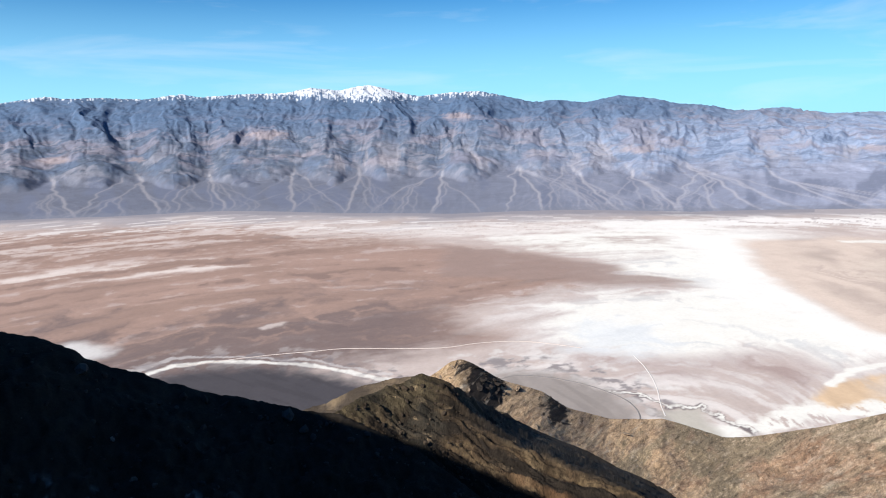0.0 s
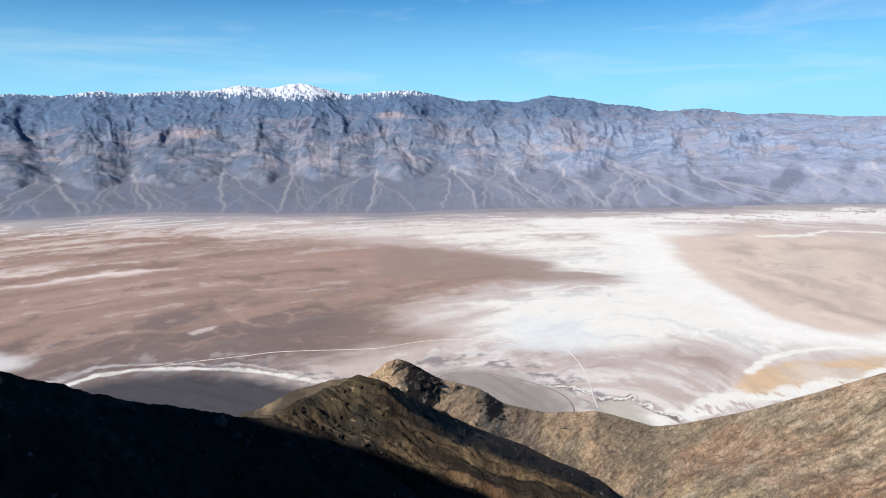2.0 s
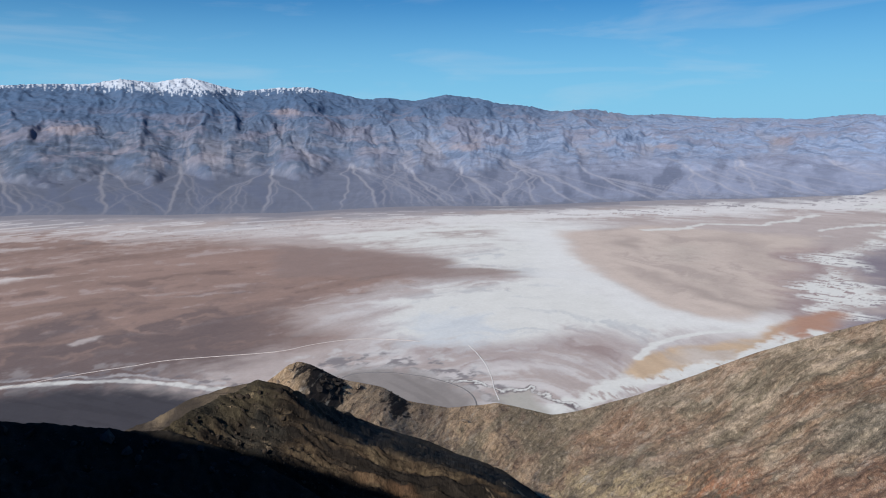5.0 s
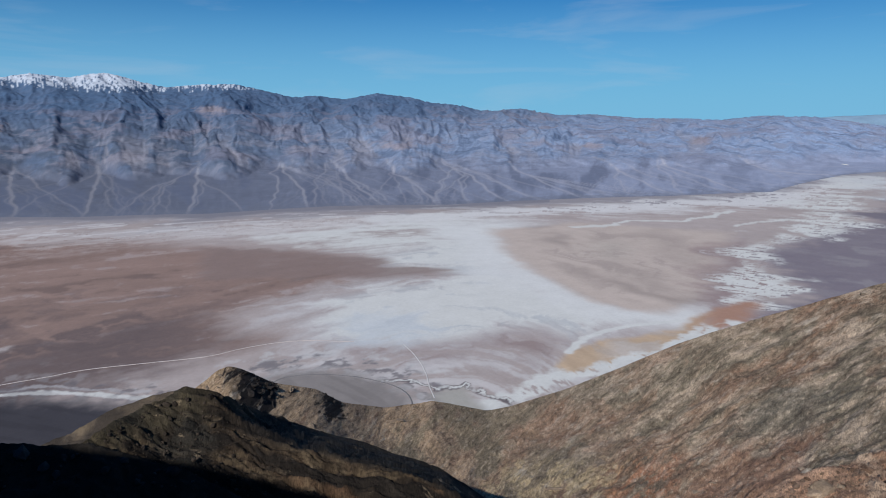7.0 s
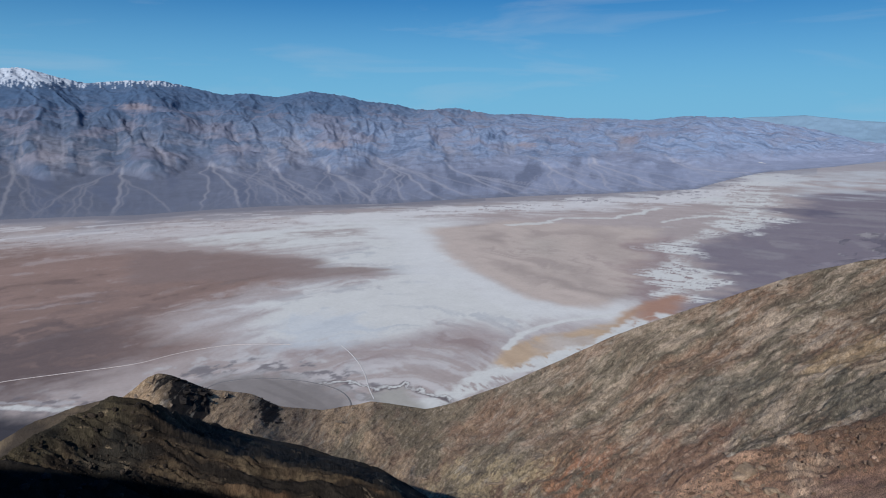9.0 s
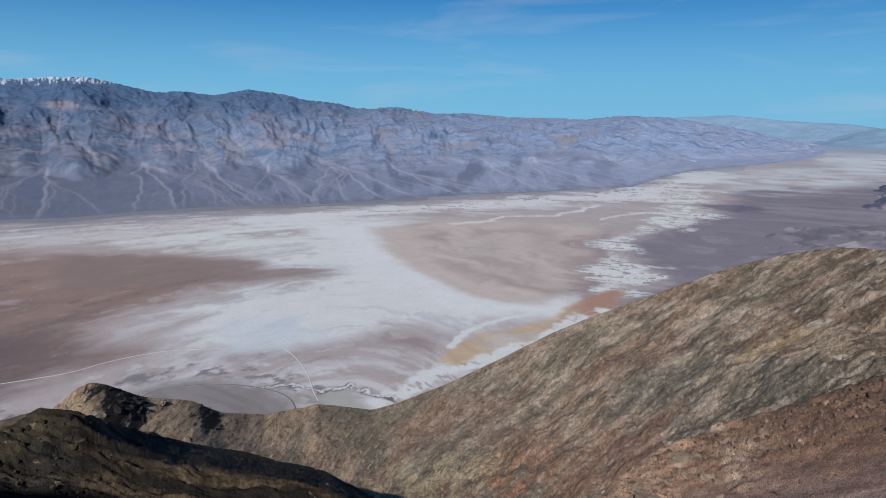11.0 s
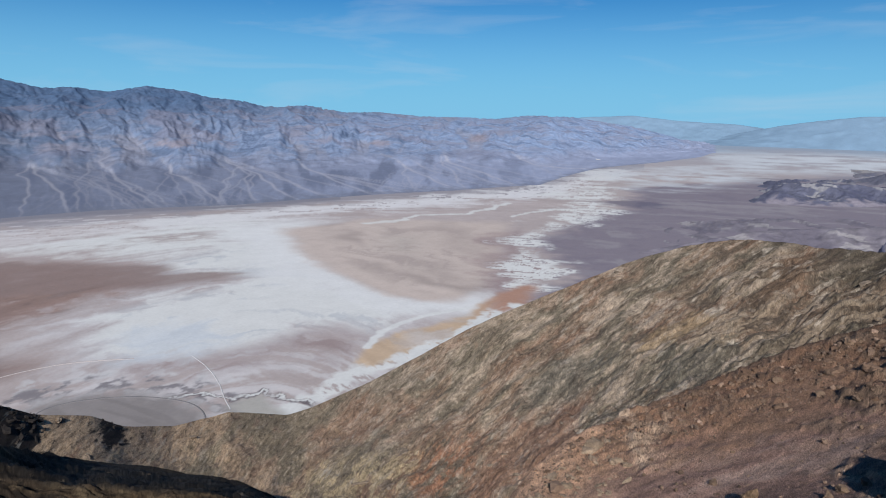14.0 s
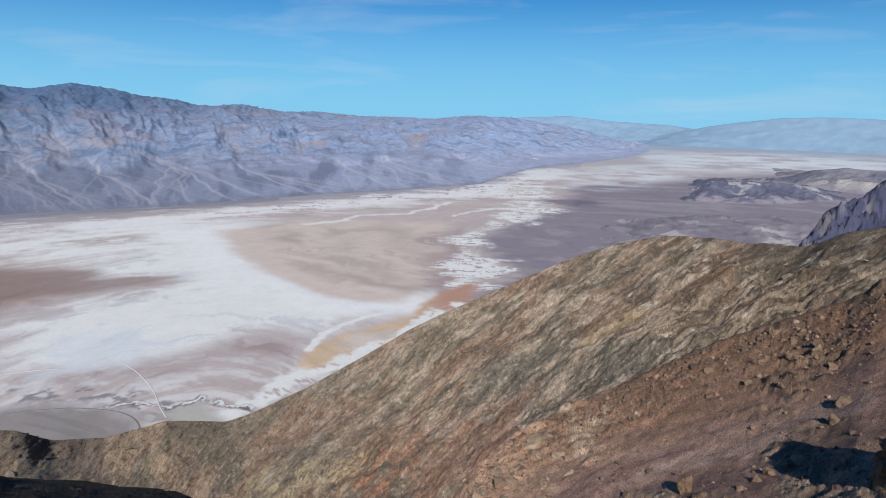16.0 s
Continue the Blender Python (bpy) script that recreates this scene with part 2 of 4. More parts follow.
path_line = [(-40, 492), (-24, 497), (-15.3, 497), (-12.4, 494), (-10.0, 496), (-5.5, 489), (-0.2, 483), (2.7, 494), (7.1, 502), (13.2, 487), (17.3, 478)]


brine = [(32.1, 1024), (35.2, 1054), (36.9, 1111), (40.9, 1125), (42.7, 1183), (44.7, 1271)]
brine_arm = [(44.8, 1106), (46.6, 1152), (48.7, 1218)]
SHORE = [(-60, 1750), (-34.4, 1512), (-27.0, 1420), (-18.5, 1382), (-9.1, 1248), (0.9, 1190), (10.8, 1230), (21.2, 1230), (30.3, 1325), (40.0, 1440), (47.5, 1600), (52.3, 2150), (57, 2500), (61.6, 3061)]


def floor_colours(az, r):
    A, L = np.radians(az), np.log(r)
    w1 = fbm(A * 9, L * 9, 6, 11)
    w2 = fbm(A * 30, L * 30, 5, 23)
    # the smears follow the way the water drained
    way = smooth(np.interp(np.arange(-60, 111), [-60, 0, 22, 26, 40, 110], [0, 0, 0.18, 0.15, -0.25, -0.25]), 3)
    q = L - np.interp(az, np.arange(-60, 111), way) * step(1150, 700, r)
    streak = fbm(A * 5 + 0.6 * w1, q * 24 + 0.5 * w1, 7, 37)
    fine = fbm(A * 60, q * 90, 4, 41)
    smoke = fbm(A * 8 + 0.8 * w1, q * 14 + 0.8 * w1, 6, 43, 0.55)

    def mask(poly, soft, wob, fray=0.0):
        return step(-soft, soft, inside(poly, A, L) + wob * w1 + wob * 0.3 * w2 + fray * (streak + 0.2 * fine))

    def line(pts, width, wob=0.0, broken=0.0):
        return step(width, width * 0.4, near(pts, A + wob * w2, L + wob * w1)) * (1 - broken * step(-0.1, 0.3, w2))

    c = np.broadcast_to(np.array(MUD), az.shape + (3,)).copy()
    c = blend(c, (0.57, 0.535, 0.52), 0.9 * step(520, 460, r) * step(2, 8, az) * step(-0.4, 0.3, streak + 0.3 * w2))
    c *= (1 + 0.10 * streak + 0.03 * fine)[..., None]
    # reddish mud flat with pale crusts
    red = np.array(BROWN) * (1 + 0.09 * streak + 0.10 * w1 + 0.03 * fine)[..., None]
    red = blend(red, (0.40, 0.32, 0.295), 0.8 * step(0.38, 0.85, streak + 0.5 * w2))
    red = blend(red, (0.22, 0.155, 0.135), step(0.35, 0.9, -streak + 0.3 * w1))
    red = blend(red, (0.33, 0.275, 0.255), 0.6 * step(4, 18, az) * step(-0.3, 0.4, smoke))
    red = blend(red, (0.145, 0.113, 0.112), 0.85 * step(720, 520, r + 120 * smoke) * step(10, -6, az))
    m = mask(brown_flat, 0.06, 0.03, 0.035)
    c = c + (red - c) * m[..., None]
    far_pale = step(math.log(830), math.log(1150), L) * step(0.0, 0.6, streak + 0.35 * fine + 0.25)
    c = blend(c, (0.62, 0.57, 0.55), 0.5 * far_pale * (az < 30))
    toe = r / column(SHORE, az, 1)
    c = blend(c, (0.30, 0.285, 0.305), 0.85 * step(0.86, 0.97, toe + 0.05 * w1 + 0.04 * streak) * (az < 56))
    c = blend(c, (0.20, 0.20, 0.235), 0.7 * step(0.965, 0.99, toe + 0.02 * w1) * (az < 30))
    c = blend(c, (0.66, 0.63, 0.62), 0.75 * step(0.80, 0.86, toe) * step(0.99, 0.93, toe) * step(0.25, 0.45, fbm(A * 12, L * 90, 5, 47)) * (az < 50))
    # salt
    c = blend(c, (0.66, 0.65, 0.65), 0.8 * step(-0.17, 0.15, inside(salt_core, A, L) + 0.09 * smoke + 0.06 * streak))
    c = blend(c, WHITE, step(-0.03, 0.035, inside(salt_core, A, L) + 0.03 * smoke + 0.03 * streak + 0.006 * fine))
    c = blend(c, WHITE, mask(salt_north, 0.06, 0.03, 0.05) * step(-1.1, 0.2, streak + 0.2 * fine))
    c = blend(c, (0.50, 0.515, 0.525), 0.75 * step(0.08, 0.7, -smoke + 0.25 * streak) * mask(salt_core, 0.05, 0.02))
    c = blend(c, (0.60, 0.635, 0.66), 0.7 * step(1.0, 0.3, np.hypot((az - 15) / 7, (L - math.log(520)) / 0.12) + 0.5 * smoke))
    c = blend(c, (0.27, 0.20, 0.178), 0.85 * step(-0.018, 0.02, inside(mud_tongue, A, L) + 0.012 * smoke + 0.012 * streak))
    c = blend(c, (0.32, 0.245, 0.23), 0.92 * step(-0.05, 0.07, inside(mud_bar, A, L) + 0.04 * smoke + 0.03 * streak))
    # tan pan, banded along its rim
    d = inside(tan_pan, A, L)
    pan = np.array(TAN) * (1 + 0.05 * streak)[..., None]
    pan = blend(pan, (0.465, 0.42, 0.365), 0.75 * step(0.10, 0.24, d + 0.03 * w1))
    rim = near([(25.0, 987), (26.0, 840), (28.6, 714), (32.6, 629), (36.6, 591), (40.4, 593)], A, L) + 0.035 * fbm(A * 7, L * 7, 3, 73)
    for at, wide, deep_tone in ((0.085, 0.022, 0.8), (0.15, 0.03, 0.5), (0.25, 0.03, 0.35)):
        pan = blend(pan, (0.37, 0.31, 0.275), deep_tone * np.exp(-((rim - at) / wide) ** 2) * step(-0.5, 0.3, fbm(A * 9 + 3 * at, L * 5, 3, 75) + 0.15))
    pan = blend(pan, (0.40, 0.335, 0.30), 0.6 * step(0.05, 0.6, smoke) * step(0.03, 0.09, d))
    c = blend(c, (0.73, 0.725, 0.70), 0.9 * step(0.13, 0.03, rim + 0.02 * smoke) * step(0.03, -0.01, d))
    c = c + (pan - c) * mask(tan_pan, 0.02, 0.012, 0.008)[..., None]
    # crinkled salt along both shores
    crust = step(0.22, 0.62, ridged(A * 16 + 0.8 * w2, L * 34 + 0.8 * w1, 5, 91, 0.62) - 0.25 + 0.35 * streak)
    c = blend(c, (0.70, 0.68, 0.665), mask(west_salt, 0.03, 0.03, 0.03) * crust * np.interp(az, [-5, 12, 24], [0.3, 0.5, 0.95]))
    fringe = mask([(46, 1010), (43.2, 900), (43.4, 760), (42.6, 640), (46, 600), (48, 700), (47, 900)], 0.03, 0.03, 0.03)
    c = blend(c, (0.30, 0.22, 0.215), 0.8 * fringe)
    c = blend(c, PURPLE, mask(purple_fan, 0.03, 0.03, 0.02))
    c = blend(c, (0.31, 0.285, 0.295), 0.7 * mask(purple_fan, 0.1, 0.02) * step(0.0, 0.6, streak))
    c = blend(c, (0.19, 0.165, 0.20), 0.5 * mask(purple_fan, 0.1, 0.02) * step(0.2, 0.8, fbm(A * 16, L * 24, 5, 62)))
    c = blend(c, WHITE, mask(east_salt, 0.02, 0.04, 0.03) * step(-0.30, 0.28, fbm(A * 26 + 0.9 * w2, L * 110 + A * 10 + 0.6 * w1, 6, 19, 0.66) + 0.32))
    # distance haze on the far floor, put into its colour
    c = blend(c, (0.37, 0.365, 0.39), 0.7 * step(1700, 2900, r) * step(48, 54, az))
    c = blend(c, (0.60, 0.62, 0.63), mask(north_salt, 0.08, 0.05, 0.03) * step(-0.6, 0.2, fbm(A * 14, L * 18, 5, 93)))
    c = blend(c, WHITE, 0.9 * line(brine, 0.010, 0.010, 0.1))
    c = blend(c, WHITE, 0.8 * line(brine_arm, 0.007, 0.008, 0.1))
    c = blend(c, (0.13, 0.12, 0.165), 0.7 * step(1.0, 0.5, np.hypot((az - 56) / 3.5, (L - math.log(1335)) / 0.045) + 0.4 * streak))
    # orange shallows and their white rims
    ora = np.array(ORANGE) * (1 + 0.10 * streak + 0.04 * w2)[..., None]
    ora = blend(ora, (0.56, 0.50, 0.45), 0.9 * step(0.035, 0.015, np.abs(inside(orange_flat, A, L) - 0.045 + 0.03 * w1)) * step(34, 37, az))
    ora = blend(ora, (0.50, 0.42, 0.35), 0.7 * step(0.1, 0.6, smoke))
    ora = blend(ora, (0.42, 0.25, 0.18), step(radians(41), radians(45), A))
    c = c + (ora - c) * mask(orange_flat, 0.012, 0.012, 0.006)[..., None]
    c = blend(c, WHITE, line(orange_rim, 0.009, 0.004, 0.0))
    c = blend(c, WHITE, line(shore_rim, 0.030, 0.018, 0.0) * step(-0.5, 0.1, fine + w2 + 0.4))
    # alluvial fans below the near hills
    for fan, tone in ((fan_a, (0.265, 0.24, 0.228)), (fan_b, (0.060, 0.057, 0.066))):
        d = inside(fan, A, L)
        c = blend(c, (0.60, 0.59, 0.58), (0.7 if fan is fan_a else 0.25) * step(-0.10, -0.04, d + 0.04 * w2) * step(-0.1, 0.5, w2 + 0.4 * fine))
        c = blend(c, (0.16, 0.14, 0.15), 0.8 * step(0.035, 0.012, np.abs(d + 0.03 + 0.02 * w2)) * step(-0.2, 0.4, w2 + 0.3 * fine))
        c = blend(c, tone, step(-0.03, 0.03, d + 0.012 * w2))
        c = blend(c, np.array(tone) * 0.8, 0.6 * step(0.1, 0.5, fbm(A * 40 + L * 30, L * 8, 4, 83)) * step(0.0, 0.03, d))
    c = blend(c, WHITE, 0.9 * line(fan_b_rim, 0.009, 0.010, 0.35))
    c = blend(c, (0.5, 0.49, 0.49), 0.6 * line([(a, r * 1.022) for a, r in fan_b_rim], 0.006, 0.014, 0.5))
    c = blend(c, (0.60, 0.60, 0.60), 0.8 * mask(white_left, 0.02, 0.02))
    c = blend(c, (0.66, 0.60, 0.57), 0.8 * mask(white_patches, 0.04, 0.02, 0.04) * step(-0.3, 0.3, streak + 0.5 * w2))
    ring = np.hypot((az + 15.66) / 1.5, (L - math.log(572)) * 36)
    c = blend(c, (0.60, 0.54, 0.51), 0.6 * step(1.0, 0.3, ring + 0.6 * w2 + 0.3))
    c = blend(c, (0.42, 0.40, 0.36), mask(pool, 0.015, 0.01))
    c = blend(c, DARK, line(pool_rim, 0.012, 0.02, 0.4))
    c = blend(c, WHITE, line(pool_rim, 0.006, 0.025, 0.4))
    # farthest floor coloured blue to stand in for haze
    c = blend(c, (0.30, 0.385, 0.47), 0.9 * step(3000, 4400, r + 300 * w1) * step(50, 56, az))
    return c


def floor_height(az, r):
    return 0.5 * fbm(az / 4, np.log(r) * 8, 3, 3) * step(600, 300, r) - 0.6


def strip(name, line, width, tone, mat, label, category):
    """A path or road laid on the valley floor along (azimuth, distance) points."""
    a, l = np.array([p[0] for p in line]), np.log([p[1] for p in line])
    t, u = np.arange(len(a)), np.linspace(0, len(a) - 1, 160)
    az, r = smooth(np.interp(u, t, a), 6), np.exp(smooth(np.interp(u, t, l), 6))
    mid = polar(az, r, 0 * r)[:, :2]
    way = np.gradient(mid, axis=0)
    side = np.stack([-way[:, 1], way[:, 0]], 1) / np.linalg.norm(way, axis=1)[:, None]
    rim = []
    for k in (-0.5, -0.42, 0.42, 0.5):
        p = mid + side * width * k
        rr = np.hypot(p[:, 0], p[:, 1])
        rim.append(np.column_stack([p, floor_height(np.degrees(np.arctan2(p[:, 0], p[:, 1])), rr) + (0.22 if abs(k) < 0.45 else 0.02)]))
    pts = np.stack(rim, 0)
    return tagged(sheet(name, pts, np.broadcast_to(np.array(tone), pts.shape), mat), label, category, kind="structure")


def valley_floor():
    az = np.concatenate([np.linspace(-180, -52, 33)[:-1], np.linspace(-52, -38, 30)[:-1], np.linspace(-38, 82, 1560)[:-1], np.linspace(82, 180, 26)])
    el = np.concatenate([[89.9, 70, 45, 36], np.linspace(28, 2.04, 400)])
    r = EYE / np.tan(np.radians(el))
    AZ, R = np.meshgrid(az, r)
    z = floor_height(AZ, R)
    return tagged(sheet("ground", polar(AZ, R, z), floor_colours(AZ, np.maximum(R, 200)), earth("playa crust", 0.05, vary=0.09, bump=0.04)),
                  "salt flats and reddish mud of a dry lake bed", "valley floor", kind="structure")


# ---- far range with its alluvial fans ----
SKYLINE = [(-60, 1.6), (-40, 1.6), (-33.3, 1.78), (-30.4, 2.28), (-29.5, 2.08), (-26.9, 2.14), (-23.8, 1.99), (-21.1, 2.4), (-19.8, 2.12), (-15.9, 2.35), (-13.2, 2.36), (-10.8, 2.78), (-8.5, 2.52), (-6.3, 2.95), (-5.2, 2.79), (-3.7, 2.34), (-1.8, 1.92), (1.1, 2.19), (3.5, 2.22), (5.2, 1.85), (8.0, 1.21), (9.9, 1.35), (12.3, 1.05), (15.0, 1.57), (17.9, 1.21), (19.7, 0.76), (22.0, 0.6), (23.9, 0.11), (27.4, 0.27), (30.5, -0.26), (33.3, -0.2), (37.1, -0.51), (40.9, -0.53), (43.4, -0.63), (46.3, -0.28), (49.7, -0.36), (52.1, -0.68), (55.0, -1.09), (58.3, -1.85), (60.6, -2.6), (62, -3.2)]
CREST = [(-60, 3400), (-30, 3250), (-6, 3310), (15, 3200), (30, 3350), (45, 3700), (62, 4200)]
CANYONS = [-31, -25, -19.5, -12.5, -7, 0.4, 6.5, 10.5, 15, 20.5, 26.5, 33, 39, 45]


def far_range():
    na, ns = 1240, 270
    az = np.linspace(-52, 62, na)
    s = np.linspace(0, 1, ns)
    toe, crest = column(SHORE, az, 1), column(CREST, az, 1)
    AZ, S = np.meshgrid(az, s)
    R = toe + S * (crest * 1.10 - toe)
    X, Y = np.sin(np.radians(AZ)) * R, np.cos(np.radians(AZ)) * R
    front = 0.19 + 0.07 * fbm(az / 4.0, az * 0, 3, 2, 0.5)
    for c in CANYONS:
        front = front + 0.06 * np.exp(-((az - c) / 1.3) ** 2)
    fan = 33 * np.minimum(S / 0.25, 1) ** 1.2 + 12 * np.clip(S - 0.25, 0, 1)
    fan *= np.interp(AZ, [-52, 30, 50, 62], [1.0, 1.0, 0.8, 0.2])
    # spurs and gorges that run down from the crest; gravel fills the gorges from below
    u = AZ + 1.1 * fbm(AZ / 5, S * 2.6, 4, 55) + 0.25 * fbm(AZ / 1.1, S * 6, 3, 56)
    spurs = ridged(u / 3.9, S * 1.9, 6, 59, 0.52) - 0.85
    knobs = fbm(X / 70, Y / 70, 5, 57, 0.55)
    # scale the columns until the crest fits the skyline in the camera's view
    sky_el = np.tan(np.radians(column(SKYLINE, az, 1) + 0.025 * fbm(az / 0.5, az * 0, 3, 31)))
    foot = smooth(front, 9) - 0.02 + 0.025 * fbm(X / 120, Y / 120, 4, 58)
    ramp = np.clip((S - foot) / (0.88 - foot), 0, 1) ** 0.95 * np.interp(S, [0, 0.9, 1.0], [1, 1, 0.6])
    gentle = np.maximum(EYE + crest * 0.99 * smooth(sky_el, 16) - fan, 0) * ramp * 0.92
    grow = np.clip((S - foot) / 0.22, 0, 1)
    mount = gentle + 4 * np.clip((S - foot) / 0.04, 0, 1) + grow * (19 * spurs + 3 * knobs) * np.interp(AZ, [-30, 0, 20, 45], [0.62, 0.75, 0.95, 0.75])
    h = fan + np.where(S > foot, np.maximum(mount - 3, 0), 0)
    for sigma, power in ((20, 0), (6, 3), (1.5, 10)):
        up = np.maximum(h - fan, 0.01)
        need = np.where(up > 12, (EYE + R * sky_el - fan) / up, 1e9)
        c = smooth(np.clip(np.min(need, 0), 0.1, 4), sigma)
        w = np.clip((fan + up - 20) / np.maximum(EYE + R * sky_el - 20, 5), 0, 1) ** power
        h = np.where(h > fan, fan + up * (1 + (c - 1) * w), h)
    h = h + np.clip((h - fan) / 30, 0, 1) * 0.5 * fbm(X / 16, Y / 16, 4, 51)
    end = step(62, 59.6, AZ)
    h, fan = h * end - 2 * (1 - end), fan * end
    # washes that fork down the fans
    wash = np.zeros((ns, na))
    rng = np.random.RandomState(7)
    cell = az[1] - az[0]
    for cz in CANYONS:
        lean = np.interp(cz, [-35, -20, -8, 0, 8, 16, 45], [2.0, 1.2, -1.6, 0.0, 3.6, 6.5, 8.0])
        top = int(np.interp(cz, az, front) * ns) + 12
        t = np.linspace(0, 1, top + 1)
        trunks = []
        for k in range(16):
            swing = np.cumsum(smooth(rng.normal(0, 1, top + 1), 1.6)) * 0.075
            if k == 0:
                way, born, power = cz + lean * t ** 1.3 + swing, 0, 1.0
            else:
                way0, born0, power0 = trunks[rng.randint(len(trunks))]
                born = min(int(born0 + rng.uniform(0.02, 0.45) * top), top - 6)
                u = np.clip((np.arange(top + 1) - born) / top, 0, 1)
                way = way0 + (rng.uniform(0.8, 8.5) * rng.choice((-1, 1))) * u + (swing - swing[born]) * (u > 0)
                power = power0 * rng.uniform(0.55, 0.95)
            trunks.append((way, born, power))
            for m in range(born, top + 1):
                j = (way[m] - az[0]) / cell
                if 3 < j < na - 4:
                    wide = (0.30 + 0.70 * power) * (1.3 if k == 0 else 1.0)
                    for q in (-2, -1, 0, 1, 2):
                        jj = int(round(j)) + q
                        wash[top - m, jj] = max(wash[top - m, jj], power * min(1, max(0, wide + 0.5 - abs(j - jj))))
    wash = smooth(smooth(wash, 0.5, 0), 0.5, 1)
    # minerals, with the blue of distance haze put into every tone
    n1, n2 = fbm(X / 110, Y / 110, 6, 61, 0.6), fbm(X / 30, Y / 30, 5, 62, 0.6)
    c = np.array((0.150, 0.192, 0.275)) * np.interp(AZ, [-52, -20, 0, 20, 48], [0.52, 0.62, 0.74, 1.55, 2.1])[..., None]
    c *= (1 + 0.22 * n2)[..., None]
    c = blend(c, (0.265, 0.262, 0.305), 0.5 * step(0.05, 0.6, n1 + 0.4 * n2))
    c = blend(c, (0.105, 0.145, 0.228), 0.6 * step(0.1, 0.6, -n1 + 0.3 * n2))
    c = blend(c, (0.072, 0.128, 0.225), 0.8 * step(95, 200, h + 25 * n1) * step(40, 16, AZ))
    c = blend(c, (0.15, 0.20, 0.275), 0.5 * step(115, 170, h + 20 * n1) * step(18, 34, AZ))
    c = blend(c, (0.28, 0.238, 0.268), 0.35 * step(0.0, 0.45, fbm(X / 190, Y / 190, 4, 64) + 0.3 * n2) * step(40, 70, h) * step(230, 150, h))
    hills = [(16.9, -2.9, 1.7, 0.45), (-30.5, -2.4, 1.6, 0.3), (-14.5, -1.0, 2.0, 0.5), (-25, -2.6, 1.0, 0.25), (33.5, -2.8, 1.2, 0.35), (42, -2.3, 1.0, 0.5), (1.5, 0.2, 1.5, 0.4)]
    el = np.degrees(np.arctan2(h - EYE, R))
    for ha, he, wa, we in hills:
        c = blend(c, (0.37, 0.305, 0.31), 0.6 * step(1.0, 0.4, np.hypot((AZ - ha) / wa, (el - he) / we) + 0.35 * n2))
    for ha, he, wa, we in [(41.8, -3.75, 3.2, 0.40)]:
        c = blend(c, (0.16, 0.14, 0.18), 0.6 * step(1.3, 0.4, np.hypot((AZ - ha) / wa, (el - he) / we) + 0.3 * n2))
    # the fans carry the haze blue in their colour too
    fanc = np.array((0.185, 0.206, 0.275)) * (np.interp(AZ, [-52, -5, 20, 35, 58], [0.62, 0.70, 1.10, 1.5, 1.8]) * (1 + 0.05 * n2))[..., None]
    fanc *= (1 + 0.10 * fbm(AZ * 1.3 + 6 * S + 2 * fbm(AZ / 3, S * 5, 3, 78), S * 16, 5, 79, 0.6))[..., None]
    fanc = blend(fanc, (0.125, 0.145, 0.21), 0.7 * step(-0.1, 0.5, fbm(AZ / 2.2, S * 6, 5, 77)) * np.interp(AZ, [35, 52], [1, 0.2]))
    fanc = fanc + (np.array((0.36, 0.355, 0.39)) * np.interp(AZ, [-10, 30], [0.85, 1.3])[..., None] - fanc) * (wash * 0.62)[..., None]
    fanc = blend(fanc, (0.175, 0.19, 0.24), 0.7 * step(0.05, 0.0, S + 0.015 * n2))
    low = step(26, 1, h - fan + 8 * n2)
    c = c + (fanc - c) * low[..., None]
    c = blend(c, (0.36, 0.335, 0.36), 0.45 * step(-0.45, -0.8, spurs) * step(140, 60, h) * (1 - low))
    gy = np.gradient(h, axis=1)
    line = 262 + 8 * n1 + 5 * n2 - 22 * np.exp(-((AZ + 5.5) / 3.5) ** 2) + np.interp(AZ, [-14, -10, 4, 9, 14, 20], [14, 0, 0, 22, 48, 95])
    cover = np.clip((h - line) / 55, 0, 0.9)
    drift = 0.50 + 0.80 * fbm(AZ * 13 + 0.02 * h, h / 90, 5, 66, 0.7) - 0.030 * np.clip(gy, -12, 12)
    c = blend(c, (0.66, 0.71, 0.78), 0.85 * step(-0.10, 0.22, cover - drift) * step(0.02, 0.15, cover))
    whole = tagged(new("mountain_range"), "desert mountain range coloured blue for haze, with snowy crest and pale fans", "mountain range")
    pts, rock = polar(AZ, R, h - 1.2), earth("range rock with haze blue", 0.045, vary=0.22, bump=0.25, ridge=(0.010, 1.5))
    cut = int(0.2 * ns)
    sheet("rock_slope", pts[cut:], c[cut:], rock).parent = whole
    gravel = earth("fan gravel with haze blue", 0.03, vary=0.08, bump=0.06)
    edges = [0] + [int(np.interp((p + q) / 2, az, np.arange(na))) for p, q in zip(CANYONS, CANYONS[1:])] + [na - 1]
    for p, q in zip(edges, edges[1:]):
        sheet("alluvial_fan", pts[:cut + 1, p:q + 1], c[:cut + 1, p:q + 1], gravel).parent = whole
    return whole


# ---- near landforms ----
def elevation(crest, front, AZ, V):
    """The angle under which a place on a landform is seen from the viewpoint."""
    lo, hi = np.tan(np.radians(column(front, AZ[0], 1))), np.tan(np.radians(column(crest, AZ[0], 1)))
    return np.degrees(np.arctan(lo * (1 - V) + hi * np.minimum(V, 1)))


def view_grain(crest, front, AZ, V, tilt):
    """Coordinates along and across the streaks of a slope: angles seen from the camera, turned by tilt."""
    el = elevation(crest, front, AZ, V) + 6 * np.maximum(V - 1, 0)
    c, k = math.cos(radians(tilt)), math.sin(radians(tilt))
    return AZ * c + el * k, el * c - AZ * k


